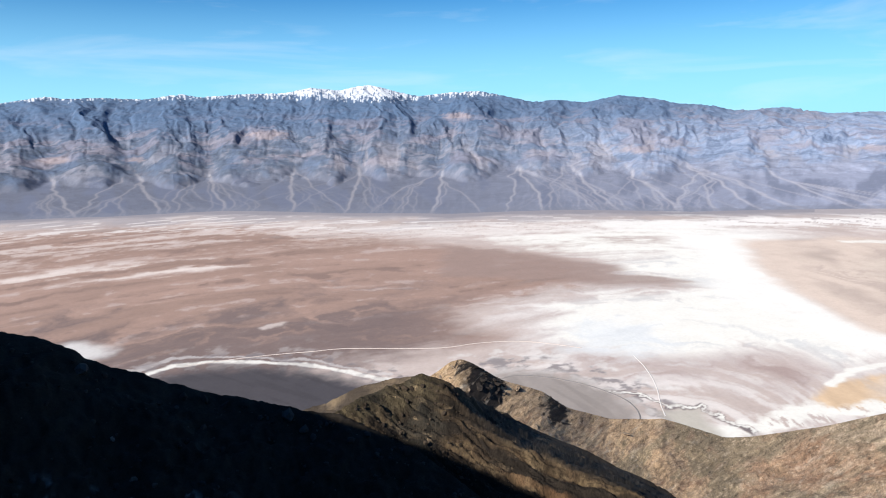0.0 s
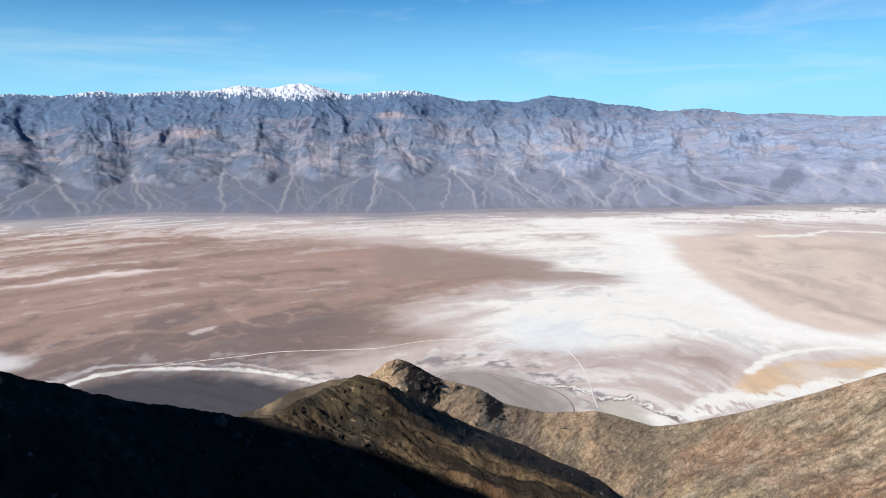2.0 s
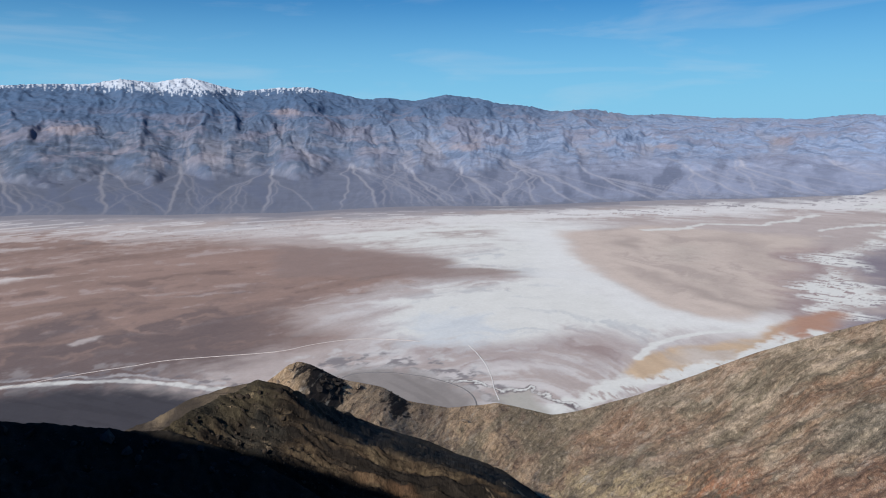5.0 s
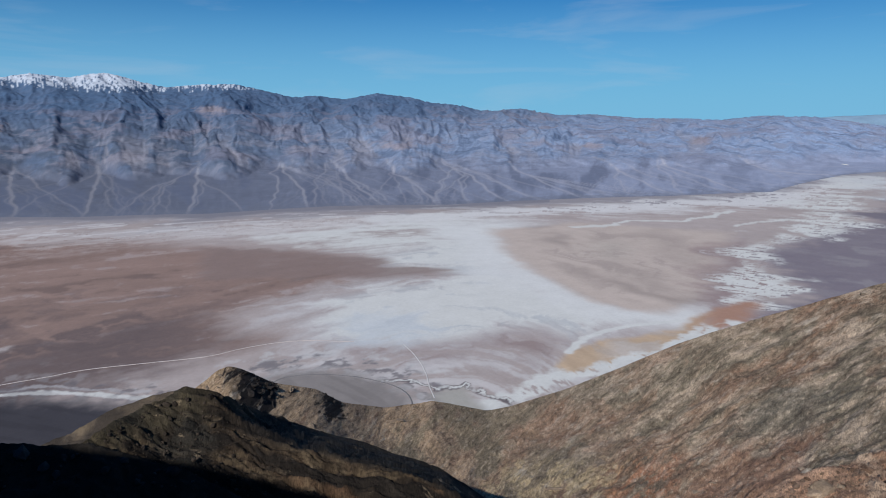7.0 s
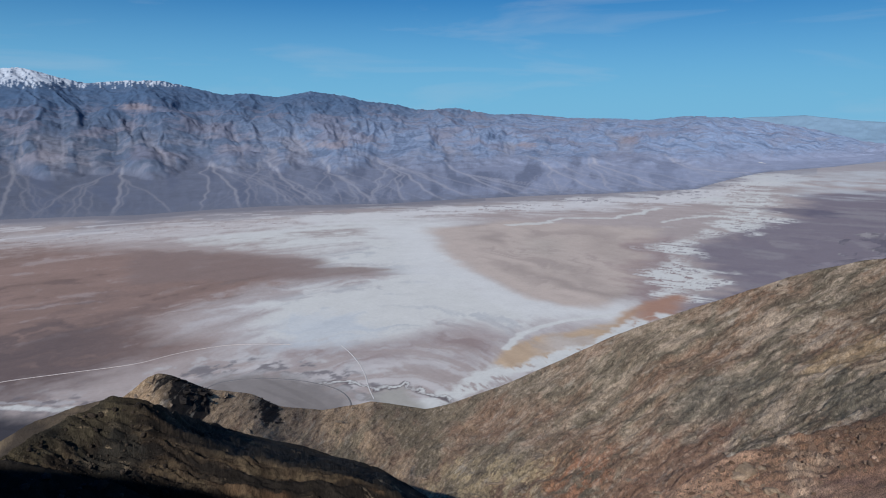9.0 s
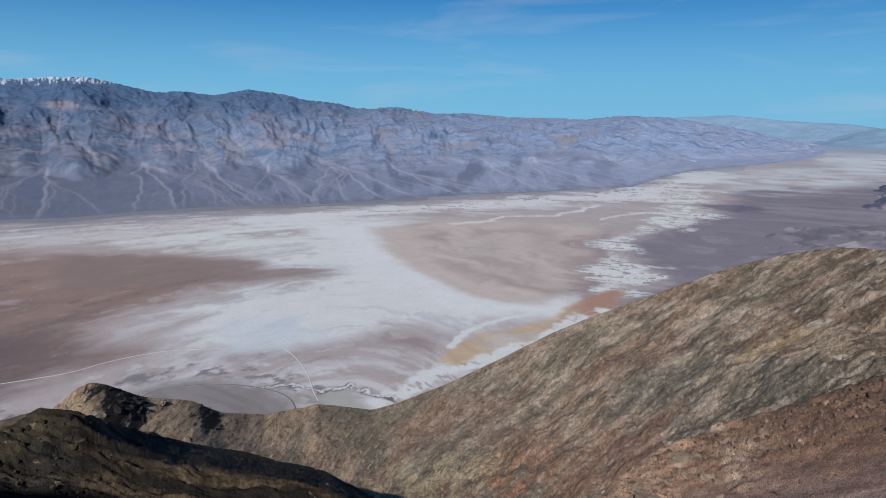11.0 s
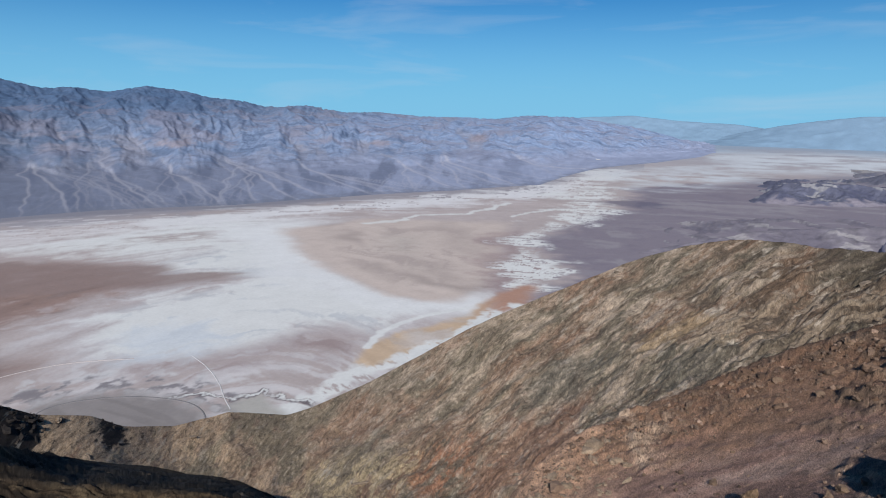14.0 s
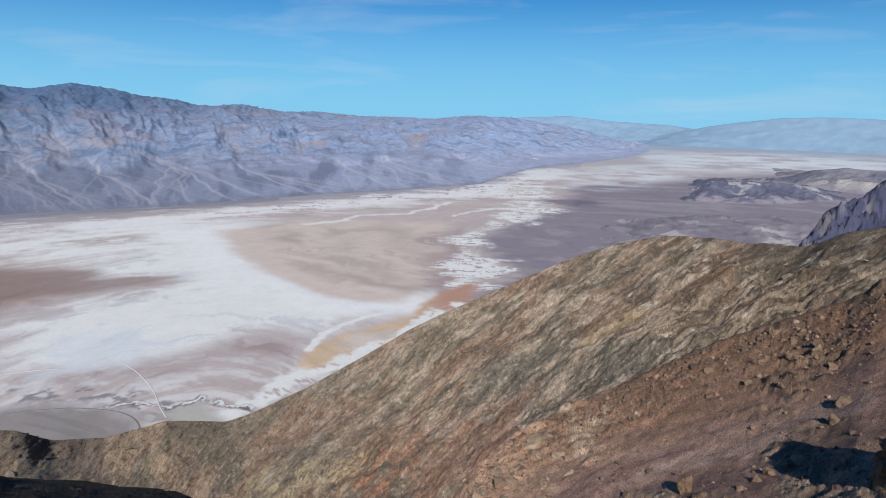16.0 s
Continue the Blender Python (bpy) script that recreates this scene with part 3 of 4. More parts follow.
def landform(name, material, az, crest, front, rows, back, relief, colours, label, category, reach=None, tilt=None):
    """A slope that rises from a front line to a crest and falls away behind; lines are (azimuth, elevation, distance)."""
    n_front, n_back = rows
    per = len(az) / (az[-1] - az[0])
    ec, rc = smooth(column(crest, az, 1), 0.2 * per), smooth(column(crest, az, 2), 2.2 * per)
    ef, rf = smooth(column(front, az, 1), 2.2 * per), smooth(column(front, az, 2), 2.2 * per)
    v = np.linspace(0, 1, n_front)[:, None]
    r = rf * (rc / rf) ** v
    if reach:
        r, rc = r * reach(az[None, :], v), rc * reach(az, 1.0)
    tan_el = np.tan(np.radians(ef)) * (1 - v) + np.tan(np.radians(ec)) * v
    z = EYE + r * tan_el
    b = np.linspace(0, 1, n_back + 1)[1:, None]
    rb = rc * (1 + (back[0] - 1) * b)
    drop = (rb - rc) * back[1]
    zb = np.maximum(EYE + rc * np.tan(np.radians(ec)) - drop, -1.5)
    R, Z = np.vstack([r, rb]), np.vstack([z, zb])
    V = np.vstack([v + 0 * r, 1 + b + 0 * rb])
    AZ = np.broadcast_to(az, R.shape)
    X, Y = np.sin(np.radians(AZ)) * R, np.cos(np.radians(AZ)) * R
    Z = Z + relief(AZ, V, R, X, Y)
    ob = sheet(name, polar(AZ, R, Z), colours(AZ, V, R, X, Y), material)
    if tilt is not None:
        # grain coordinates are angles in the camera's view
        along, across = view_grain(crest, front, AZ, V, tilt)
        bed = ob.data.attributes.new("bed", "FLOAT_VECTOR", "POINT")
        bed.data.foreach_set("vector", np.stack([along, across, 0 * along], -1).astype(np.float32).ravel())
    tagged(ob, label, category)
    return ob, polar(AZ, R, Z)


# hill that carries on into the big slope north of the canyon
hill_crest = [(-6, -24.5, 100), (-3, -23.0, 103), (-1.0, -22.1, 105), (0.45, -21.15, 106), (1.4, -20.94, 107), (2.6, -21.4, 108), (4.9, -22.7, 112), (8.9, -23.6, 118), (11.2, -24.8, 124), (15.1, -25.5, 138), (18.3, -25.2, 150), (19.6, -24.98, 154), (21.5, -25.3, 160), (24.7, -25.8, 166), (26.8, -25.4, 170), (32, -23.67, 178), (36.9, -21.37, 184), (41.5, -19.0, 190), (45.5, -17.1, 196), (50.3, -14.9, 202), (55.2, -12.5, 208), (59.9, -10.67, 214), (63.5, -9.9, 218), (65.7, -9.74, 220), (68.7, -9.78, 224), (70.8, -9.79, 228), (73.6, -9.71, 231), (74.7, -9.27, 232), (76.5, -8.4, 234), (78.8, -7.7, 236), (88, -6.5, 240)]
hill_front = [(-6, -38, 66), (20, -37, 82), (45, -34, 98), (65, -26, 96), (90, -24, 92)]


def hill_relief(AZ, V, R, X, Y):
    """Chutes and ribs on the hillside, laid along angles in the camera's view."""
    taper = np.interp(V, [0, 0.85, 1.0, 1.1, 2], [1, 0.9, 0.25, 0.8, 1])
    p, q = view_grain(hill_crest, hill_front, AZ, V, 38)
    q = q + 0.5 * fbm(p / 5, q / 5, 3, 109)
    calm = np.interp(AZ, [8, 30, 50, 66], [0.15, 0.35, 0.65, 1.15])
    steep = step(63, 72, AZ + 3 * fbm(X / 20, Y / 20, 3, 104))
    return taper * (calm * (0.55 + 0.95 * steep) * (ridged(p / 13, q / 2.6, 5, 101, 0.55) - 0.6) + calm * (0.26 + 0.45 * steep) * (ridged(p / 3.4, q / 1.2, 5, 102, 0.6) - 0.6)
                    + 0.9 * fbm(X / 28, Y / 28, 4, 103, 0.5) + np.interp(AZ, [5, 40], [0.5, 1.0]) * (0.20 * fbm(p / 1.8, q / 1.0, 5, 105, 0.7) + 0.10 * ridged(p / 0.5, q / 0.4, 3, 107, 0.6)))


def hill_colours(AZ, V, R, X, Y):
    el = elevation(hill_crest, hill_front, AZ, V)
    p, q = view_grain(hill_crest, hill_front, AZ, V, 38)
    q = q + 0.5 * fbm(p / 5, q / 5, 3, 109)
    n1, n2 = fbm(p / 7, q / 3.2, 6, 111, 0.6), fbm(p / 1.7, q / 0.8, 6, 112, 0.72)
    n3, n4 = fbm(p / 7, q / 1.2, 7, 113, 0.68), fbm(p / 3.4, q / 0.75, 6, 114, 0.7)

    bold = np.interp(AZ, [26, 34, 48, 62], [0.0, 0.40, 0.60, 0.95])

    def patch(az, e, wide, high, lean=0.6, edge=0.3):
        da, de = AZ - az, el - e - lean * (AZ - az)
        return step(1.0 + edge, 1.0 - edge, np.hypot(da / wide, de / high) + 0.45 * n1 + 0.25 * n4)

    c = np.broadcast_to(np.array((0.255, 0.200, 0.150)), AZ.shape + (3,)).copy()
    c = blend(c, (0.180, 0.168, 0.130), 0.8 * step(-0.05, 0.22, n1 + 0.2 * n3) * step(22, 34, AZ))
    c = blend(c, (0.23, 0.150, 0.105), 0.7 * step(0.1, 0.4, -n1 + 0.3 * n4))
    c = blend(c, (0.35, 0.285, 0.215), 0.8 * step(0.12, 0.42, n3 + 0.15 * n2) * bold)
    c = blend(c, (0.40, 0.345, 0.28), 0.85 * step(0.22, 0.40, n4 + 0.35 * n3) * bold)
    c = blend(c, (0.125, 0.105, 0.082), (0.3 + 0.5 * bold) * step(0.22, 0.5, -n4 + 0.2 * n2 - 0.2 * n3))
    # tan lower slopes, red ground by the canyon, patches of other rock
    c = blend(c, np.array((0.40, 0.315, 0.215)) * np.interp(AZ, [2, 8], [0.55, 1.0])[..., None], 0.8 * step(30, 16, AZ + 5 * n1) * step(-0.6, 0.2, n2 + 0.4 * n4 + 0.2))
    c = blend(c, (0.17, 0.155, 0.112), 0.7 * step(0.0, 0.3, n1 + 0.3 * n2) * step(34, 24, AZ) * step(8, 14, AZ))
    c = blend(c, (0.40, 0.34, 0.215), 0.7 * patch(31, -31.5, 6, 2.2, 0.1) * step(-0.4, 0.2, n2 + n4))
    c = blend(c, (0.30, 0.150, 0.090), 0.75 * patch(39.5, -31.3, 4.2, 2.2, 0.5) * step(-0.5, 0.1, n4 + 0.5 * n2))
    c = blend(c, (0.26, 0.165, 0.12), 0.7 * patch(46, -29.5, 6, 2.6, 0.5))
    c = blend(c, (0.145, 0.14, 0.115), 0.8 * patch(61, -20.6, 3.6, 1.7, 0.35, 0.12))
    c = blend(c, (0.155, 0.150, 0.125), 0.75 * patch(51, -22.6, 4.5, 1.5, 0.5))
    c = blend(c, (0.37, 0.285, 0.175), 0.6 * patch(59.3, -18.4, 2.6, 0.8, 0.6))
    c = blend(c, (0.42, 0.35, 0.255), 0.75 * patch(64, -17.2, 3.4, 1.1, 0.7) * step(-0.3, 0.1, n4))
    c = blend(c, (0.36, 0.30, 0.225), 0.8 * patch(72.5, -15.0, 6, 1.0, 0.72) * step(-0.3, 0.1, n4 + 0.2))
    # shading below the right end of the crest, put into the colour
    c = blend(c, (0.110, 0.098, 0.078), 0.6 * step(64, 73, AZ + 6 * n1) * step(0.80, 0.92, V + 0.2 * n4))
    c = blend(c, (0.19, 0.135, 0.095), 0.7 * patch(67.5, -12.6, 1.6, 1.2, 0.75))
    dots = fbm(p / 0.32, q / 0.25, 3, 118, 0.7)
    c = blend(c, (0.46, 0.405, 0.33), 0.45 * step(0.5, 0.8, dots + 0.3 * n3))
    c = blend(c, (0.075, 0.058, 0.046), 0.6 * step(0.45, 0.75, -dots - 0.2 * n3))
    # all tones darken towards the right
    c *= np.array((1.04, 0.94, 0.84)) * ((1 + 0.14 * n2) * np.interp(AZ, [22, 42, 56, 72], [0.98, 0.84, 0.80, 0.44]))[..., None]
    # near-black painted on the crest knobs' sides turned from the sun
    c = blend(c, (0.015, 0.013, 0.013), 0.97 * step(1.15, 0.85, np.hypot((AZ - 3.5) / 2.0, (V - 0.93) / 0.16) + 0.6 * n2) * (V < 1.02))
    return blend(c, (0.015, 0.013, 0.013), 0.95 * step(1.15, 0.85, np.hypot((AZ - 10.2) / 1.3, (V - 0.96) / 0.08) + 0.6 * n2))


# spur below the overlook
spur_crest = [(-16, -32, 50), (-12.5, -27.2, 52), (-10.6, -25.0, 53), (-7.9, -24.0, 56), (-5.3, -23.1, 59), (-2.3, -22.2, 61), (0.0, -22.96, 60), (2.1, -24.1, 59), (5.8, -25.8, 58), (10.0, -27.4, 57), (14.2, -28.8, 56), (17.3, -29.6, 55), (20.8, -30.8, 54), (26, -33.5, 52), (32, -37, 50)]
spur_front = [(-16, -42, 34), (32, -44, 36)]


def beds(X, Y):
    """Coordinates along and across the beds of the spur."""
    return 0.92 * X - 0.39 * Y, 0.39 * X + 0.92 * Y


def spur_relief(AZ, V, R, X, Y):
    taper = np.interp(V, [0, 0.9, 1.0, 1.05, 2], [1, 1, 0.45, 1, 1])
    a, b = beds(X, Y)
    b = b + 0.7 * fbm(X / 6, Y / 6, 3, 120)
    return taper * (0.55 * (ridged(a / 16, b / 3.2, 5, 121, 0.55) - 0.6) + 0.35 * fbm(X / 5, Y / 5, 5, 123) + 0.20 * ridged(a / 2.6, b / 0.9, 4, 125, 0.6))


def spur_colours(AZ, V, R, X, Y):
    a, b = beds(X, Y)
    b = b + 0.7 * fbm(X / 6, Y / 6, 3, 120)
    n1, n2, n3 = fbm(X / 8, Y / 8, 5, 131), fbm(X / 1.4, Y / 1.4, 6, 132, 0.6), fbm(a / 14, b / 1.5, 6, 133, 0.62)
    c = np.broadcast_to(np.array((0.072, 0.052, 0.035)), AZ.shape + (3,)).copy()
    c = blend(c, (0.125, 0.083, 0.048), 0.8 * step(0.05, 0.4, n3 + 0.2 * n2))
    c = blend(c, (0.20, 0.145, 0.085), 0.75 * step(0.3, 0.6, n3 + 0.35 * n2))
    c = blend(c, (0.19, 0.10, 0.052), 0.7 * step(0.1, 0.5, n1 + 0.3 * n3) * step(2, 10, AZ))
    c = blend(c, (0.030, 0.024, 0.019), 0.85 * step(0.08, 0.4, -n3 + 0.3 * n2))
    c = blend(c, (0.20, 0.16, 0.095), 0.8 * step(0.86, 0.97, V + 0.05 * n2) * step(1, -3, AZ))
    c = blend(c, (0.085, 0.08, 0.065), 0.6 * step(-0.2, 0.3, n1) * step(6, -4, AZ))
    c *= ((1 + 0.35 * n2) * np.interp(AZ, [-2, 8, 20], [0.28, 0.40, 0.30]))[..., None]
    # shade of the north face painted near black along the crest
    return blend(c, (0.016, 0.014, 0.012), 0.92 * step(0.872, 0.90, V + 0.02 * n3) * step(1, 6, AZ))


def spur_reach(az, v):
    """Past its ridge the spur's north face drops away from the viewpoint."""
    return 1 + 0.34 * step(0.885, 1.0, v + 0 * az) * step(0, 7, az)


# flank in shade on the south side, its rock coloured near black to deepen that shade
flank_crest = [(-75, -5, 70), (-50, -9.5, 64), (-40, -13, 61), (-35.5, -14.58, 60), (-33.4, -15.37, 60), (-31.7, -16.5, 59), (-28.3, -18.6, 58), (-26.1, -19.4, 57), (-24.3, -20.6, 57), (-19.8, -22.4, 56), (-13.1, -24.6, 54), (-10.0, -25.2, 53), (-4, -28.0, 50), (2, -31.5, 47), (8, -36, 44)]
flank_front = [(-75, -40, 24), (-10, -48, 26), (8, -52, 26)]


def flank_relief(AZ, V, R, X, Y):
    taper = np.interp(V, [0, 0.9, 1.0, 1.05, 2], [1, 1, 0.4, 1, 1])
    return taper * (0.8 * fbm(X / 7, Y / 7, 6, 143) + 0.3 * ridged(X / 1.2, Y / 1.2, 4, 145))


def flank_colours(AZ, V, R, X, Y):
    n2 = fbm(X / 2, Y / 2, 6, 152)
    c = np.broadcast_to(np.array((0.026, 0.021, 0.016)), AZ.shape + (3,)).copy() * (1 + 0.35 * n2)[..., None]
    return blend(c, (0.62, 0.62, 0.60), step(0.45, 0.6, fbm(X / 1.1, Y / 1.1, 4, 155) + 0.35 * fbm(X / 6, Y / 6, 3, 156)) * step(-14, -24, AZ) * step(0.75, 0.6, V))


# pale spur behind
pale_crest = [(-22, -27, 84), (-15.5, -25.2, 82), (-12.9, -24.3, 80), (-11, -23.9, 80), (-7.9, -23.1, 79), (-4.7, -22.6, 78), (-2, -22.4, 77), (4, -25, 76)]
pale_front = [(-22, -32, 66), (4, -30, 64)]


def pale_colours(AZ, V, R, X, Y):
    n2 = fbm(X / 4, Y / 4, 6, 162)
    c = np.broadcast_to(np.array((0.098, 0.076, 0.055)), AZ.shape + (3,)).copy() * (1 + 0.3 * n2)[..., None]
    c = blend(c, (0.17, 0.13, 0.085), 0.7 * step(0.1, 0.5, fbm(X / 2.5, Y / 2.5, 5, 164)))
    return blend(c, (0.05, 0.04, 0.032), step(0.1, 0.6, fbm(X / 6, Y / 9, 4, 163)))


# red scree slope beside the overlook
scree_crest = [(38, -42, 17), (42, -37, 19), (45.7, -32.8, 21.5), (47.8, -30.5, 23), (50.9, -27.8, 25.5), (56, -25.1, 29), (60.8, -22.5, 32), (65.4, -19.8, 35), (69.6, -17.3, 37), (73.5, -15.3, 39), (77.1, -13.4, 41), (79.3, -11.4, 43), (90, -6, 46), (105, -2, 48)]
scree_front = [(38, -58, 3.0), (60, -54, 2.6), (82, -48, 2.4), (105, -40, 2.2)]


def scree_zones(AZ, V, R, X, Y):
    """Where bedrock shows: the crest, the broken rib above the canyon, the crags beside the viewpoint."""
    el = elevation(scree_crest, scree_front, AZ, V)
    n = fbm(X / 3.2, Y / 3.2, 4, 171)
    crest = step(0.88, 0.96, V + 0.06 * n)
    rib = step(1.2, 0.7, np.abs(el + 26.0 + 0.9 * (AZ - 58)) / 3.0 + 0.7 * n) * step(62, 55, AZ + 4 * n)
    crags = step(-29.2, -30.6, el + 1.2 * n) * step(60, 66, AZ) + step(72.5, 75, AZ + 2 * n) * step(-23.5, -26, el + n)
    blocks = step(0.25, 0.5, n + 0.3 * fbm(X, Y, 3, 172)) * step(66, 72, AZ) * step(0.7, 0.85, V)
    return el, n, crest, np.clip(rib, 0, 1), np.clip(crags, 0, 1), blocks


def scree_relief(AZ, V, R, X, Y):
    taper = np.interp(V, [0, 0.92, 1.0, 1.04, 2], [1, 1, 0.6, 1, 1])
    size = np.clip(R / 20, 0.12, 1.6)
    el, n, crest, rib, crags, blocks = scree_zones(AZ, V, R, X, Y)
    rough = ridged(X / 1.3, Y / 1.0, 5, 175, 0.6) - 0.45
    block = np.floor(3.0 * (fbm(X / 1.1, Y / 0.8, 4, 176) + 0.5)) / 3.0
    p, q = view_grain(scree_crest, scree_front, AZ, V, 29)
    run = 0.05 * fbm(p / 9, q / 1.2, 4, 177)
    return taper * size * (0.12 * fbm(X / 6, Y / 6, 4, 173, 0.42) + run + 0.02 * fbm(X / 0.35, Y / 0.35, 3, 174)
                           + 0.09 * crest * rough + rib * (0.09 * rough + 0.16 * block) + crags * (0.10 * rough + 0.10 * block) + blocks * 0.07 * rough)


def scree_colours(AZ, V, R, X, Y):
    el, n1, crest, rib, crags, blocks = scree_zones(AZ, V, R, X, Y)
    n2, n3 = fbm(X / 1.2, Y / 1.2, 6, 182, 0.6), fbm(X / 0.25, Y / 0.25, 3, 183)
    p, q = view_grain(scree_crest, scree_front, AZ, V, 29)
    slide = fbm(p / 14, q / 2.2, 7, 184, 0.62)
    c = np.broadcast_to(np.array((0.37, 0.222, 0.158)), AZ.shape + (3,)).copy()
    c = blend(c, (0.44, 0.30, 0.225), 0.75 * step(0.0, 0.4, slide))
    c = blend(c, (0.225, 0.138, 0.102), 0.75 * step(0.05, 0.4, -slide + 0.25 * n2))
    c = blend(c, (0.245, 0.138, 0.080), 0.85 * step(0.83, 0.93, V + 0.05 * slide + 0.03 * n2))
    c = blend(c, (0.150, 0.096, 0.062), 0.85 * crest * step(-0.4, 0.3, n2))
    c = blend(c, (0.48, 0.30, 0.19), 0.75 * step(60, 50, AZ + 3 * n1))
    c = blend(c, (0.38, 0.285, 0.20), 0.8 * rib * step(-0.3, 0.3, n2 + 0.2))
    c = blend(c, (0.30, 0.165, 0.095), 0.7 * step(0.1, 0.5, n1 + 0.4 * n2) * step(56, 48, AZ))
    c = blend(c, (0.31, 0.235, 0.155), 0.8 * crags * step(-0.3, 0.3, n2 + 0.1))
    c = blend(c, (0.17, 0.118, 0.08), 0.7 * blocks)
    # the slope's tones darken towards its right end
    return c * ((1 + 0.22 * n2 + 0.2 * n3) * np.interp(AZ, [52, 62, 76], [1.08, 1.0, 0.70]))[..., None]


def overlook():
    """The summit that the camera stands on, cut low where it looks, and an unseen peak to its left, added and shaped to
    cast the shade on the south flank.
    """
    A, H = np.meshgrid(np.linspace(-180, 180, 361), np.concatenate([[0.001], np.geomspace(0.15, 160, 220)]))
    X, Y = np.sin(np.radians(A)) * H + 0.09, np.cos(np.radians(A)) * H - 0.06
    p = [-160, -110, -80, -58.8, -46.6, -35.3, -22, -10, -4, 0, 1, 5, 14, 40, 70, 160]
    q = [226, 219, 211, 202.6, 197.7, 191.8, 184, 177.5, 175.3, 175.3, 174.8, 171, 165, 150, 120, 40]
    hyp, ang = np.hypot(X, Y), np.degrees(np.arctan2(X, Y))
    Z = np.interp(X, p, q) - np.where(Y > 0, Y * 1.3, -Y * 0.5)
    seen = step(88, 62, np.abs(ang))
    Z = Z * (1 - seen) + np.minimum(Z, EYE - 0.3 - 1.1 * hyp) * seen
    near_eye = step(2.5, 0.6, hyp)
    Z = np.maximum(Z * (1 - near_eye) + np.minimum(Z, 175.33 - 0.25 * hyp) * near_eye, -1)
    Z += 0.25 * fbm(X / 6, Y / 6, 5, 191) * step(2, 8, np.hypot(X, Y))
    n2 = fbm(X / 3, Y / 3, 5, 192)
    c = np.broadcast_to(np.array((0.17, 0.125, 0.10)), A.shape + (3,)).copy() * (1 + 0.3 * n2)[..., None]
    return tagged(sheet("summit", np.stack([X, Y, Z], -1), c, earth("summit rock", 0.5, vary=0.3)), "brown rocky summit under the viewpoint, with an unseen peak added to cast shade", "hill")


def haze_range(name, crest, seed, label):
    az = np.linspace(crest[0][0], crest[-1][0], 240)
    def relief(AZ, V, R, X, Y):
        return np.interp(V, [0, 0.9, 1, 2], [1, 1, 0.3, 1]) * 5 * (ridged(X / 160, Y / 160, 5, seed) - 0.6)
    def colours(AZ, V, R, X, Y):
        # the haze before these mountains is put into their rock colour
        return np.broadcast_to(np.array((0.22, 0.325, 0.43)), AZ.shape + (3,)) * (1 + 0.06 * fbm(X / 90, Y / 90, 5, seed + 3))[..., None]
    return landform(name, earth("far range rock with haze blue", 0.02, vary=0.1, bump=0.1), az, crest, [(p[0], -2.5, p[2] - 350) for p in crest], (40, 6), (1.02, 0.5), relief, colours, label, "mountain range")


valley_floor()
crust = earth("trodden salt", 0.5, vary=0.12, bump=0.2)
strip("footpath", [(16.9, 481), (17.9, 459), (18.6, 439), (19.1, 419), (19.4, 397), (19.9, 380)], 0.6, (0.62, 0.60, 0.585), crust, "white trodden path across the salt", "path")
strip("track", path_line[1:10], 1.0, (0.52, 0.46, 0.43), crust, "pale track across the reddish mud flat", "path")
strip("road", [(4.0, 405), (4.6, 418), (5.6, 426), (7.2, 429), (10.0, 426), (13.6, 416), (16.2, 401), (17.4, 387), (17.8, 373), (17.6, 360)], 1.0, (0.20, 0.19, 0.19), earth("asphalt", 0.8, vary=0.15, bump=0.1), "dark asphalt road round the foot of the fan", "road")
far_range()
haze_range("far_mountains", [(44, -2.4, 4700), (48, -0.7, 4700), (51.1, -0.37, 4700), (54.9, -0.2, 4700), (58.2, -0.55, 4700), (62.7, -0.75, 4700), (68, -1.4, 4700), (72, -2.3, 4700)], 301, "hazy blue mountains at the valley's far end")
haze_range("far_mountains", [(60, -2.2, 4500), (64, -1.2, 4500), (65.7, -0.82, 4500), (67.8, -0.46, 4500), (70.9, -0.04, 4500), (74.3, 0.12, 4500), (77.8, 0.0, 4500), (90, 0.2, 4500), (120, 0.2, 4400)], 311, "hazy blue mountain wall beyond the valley")


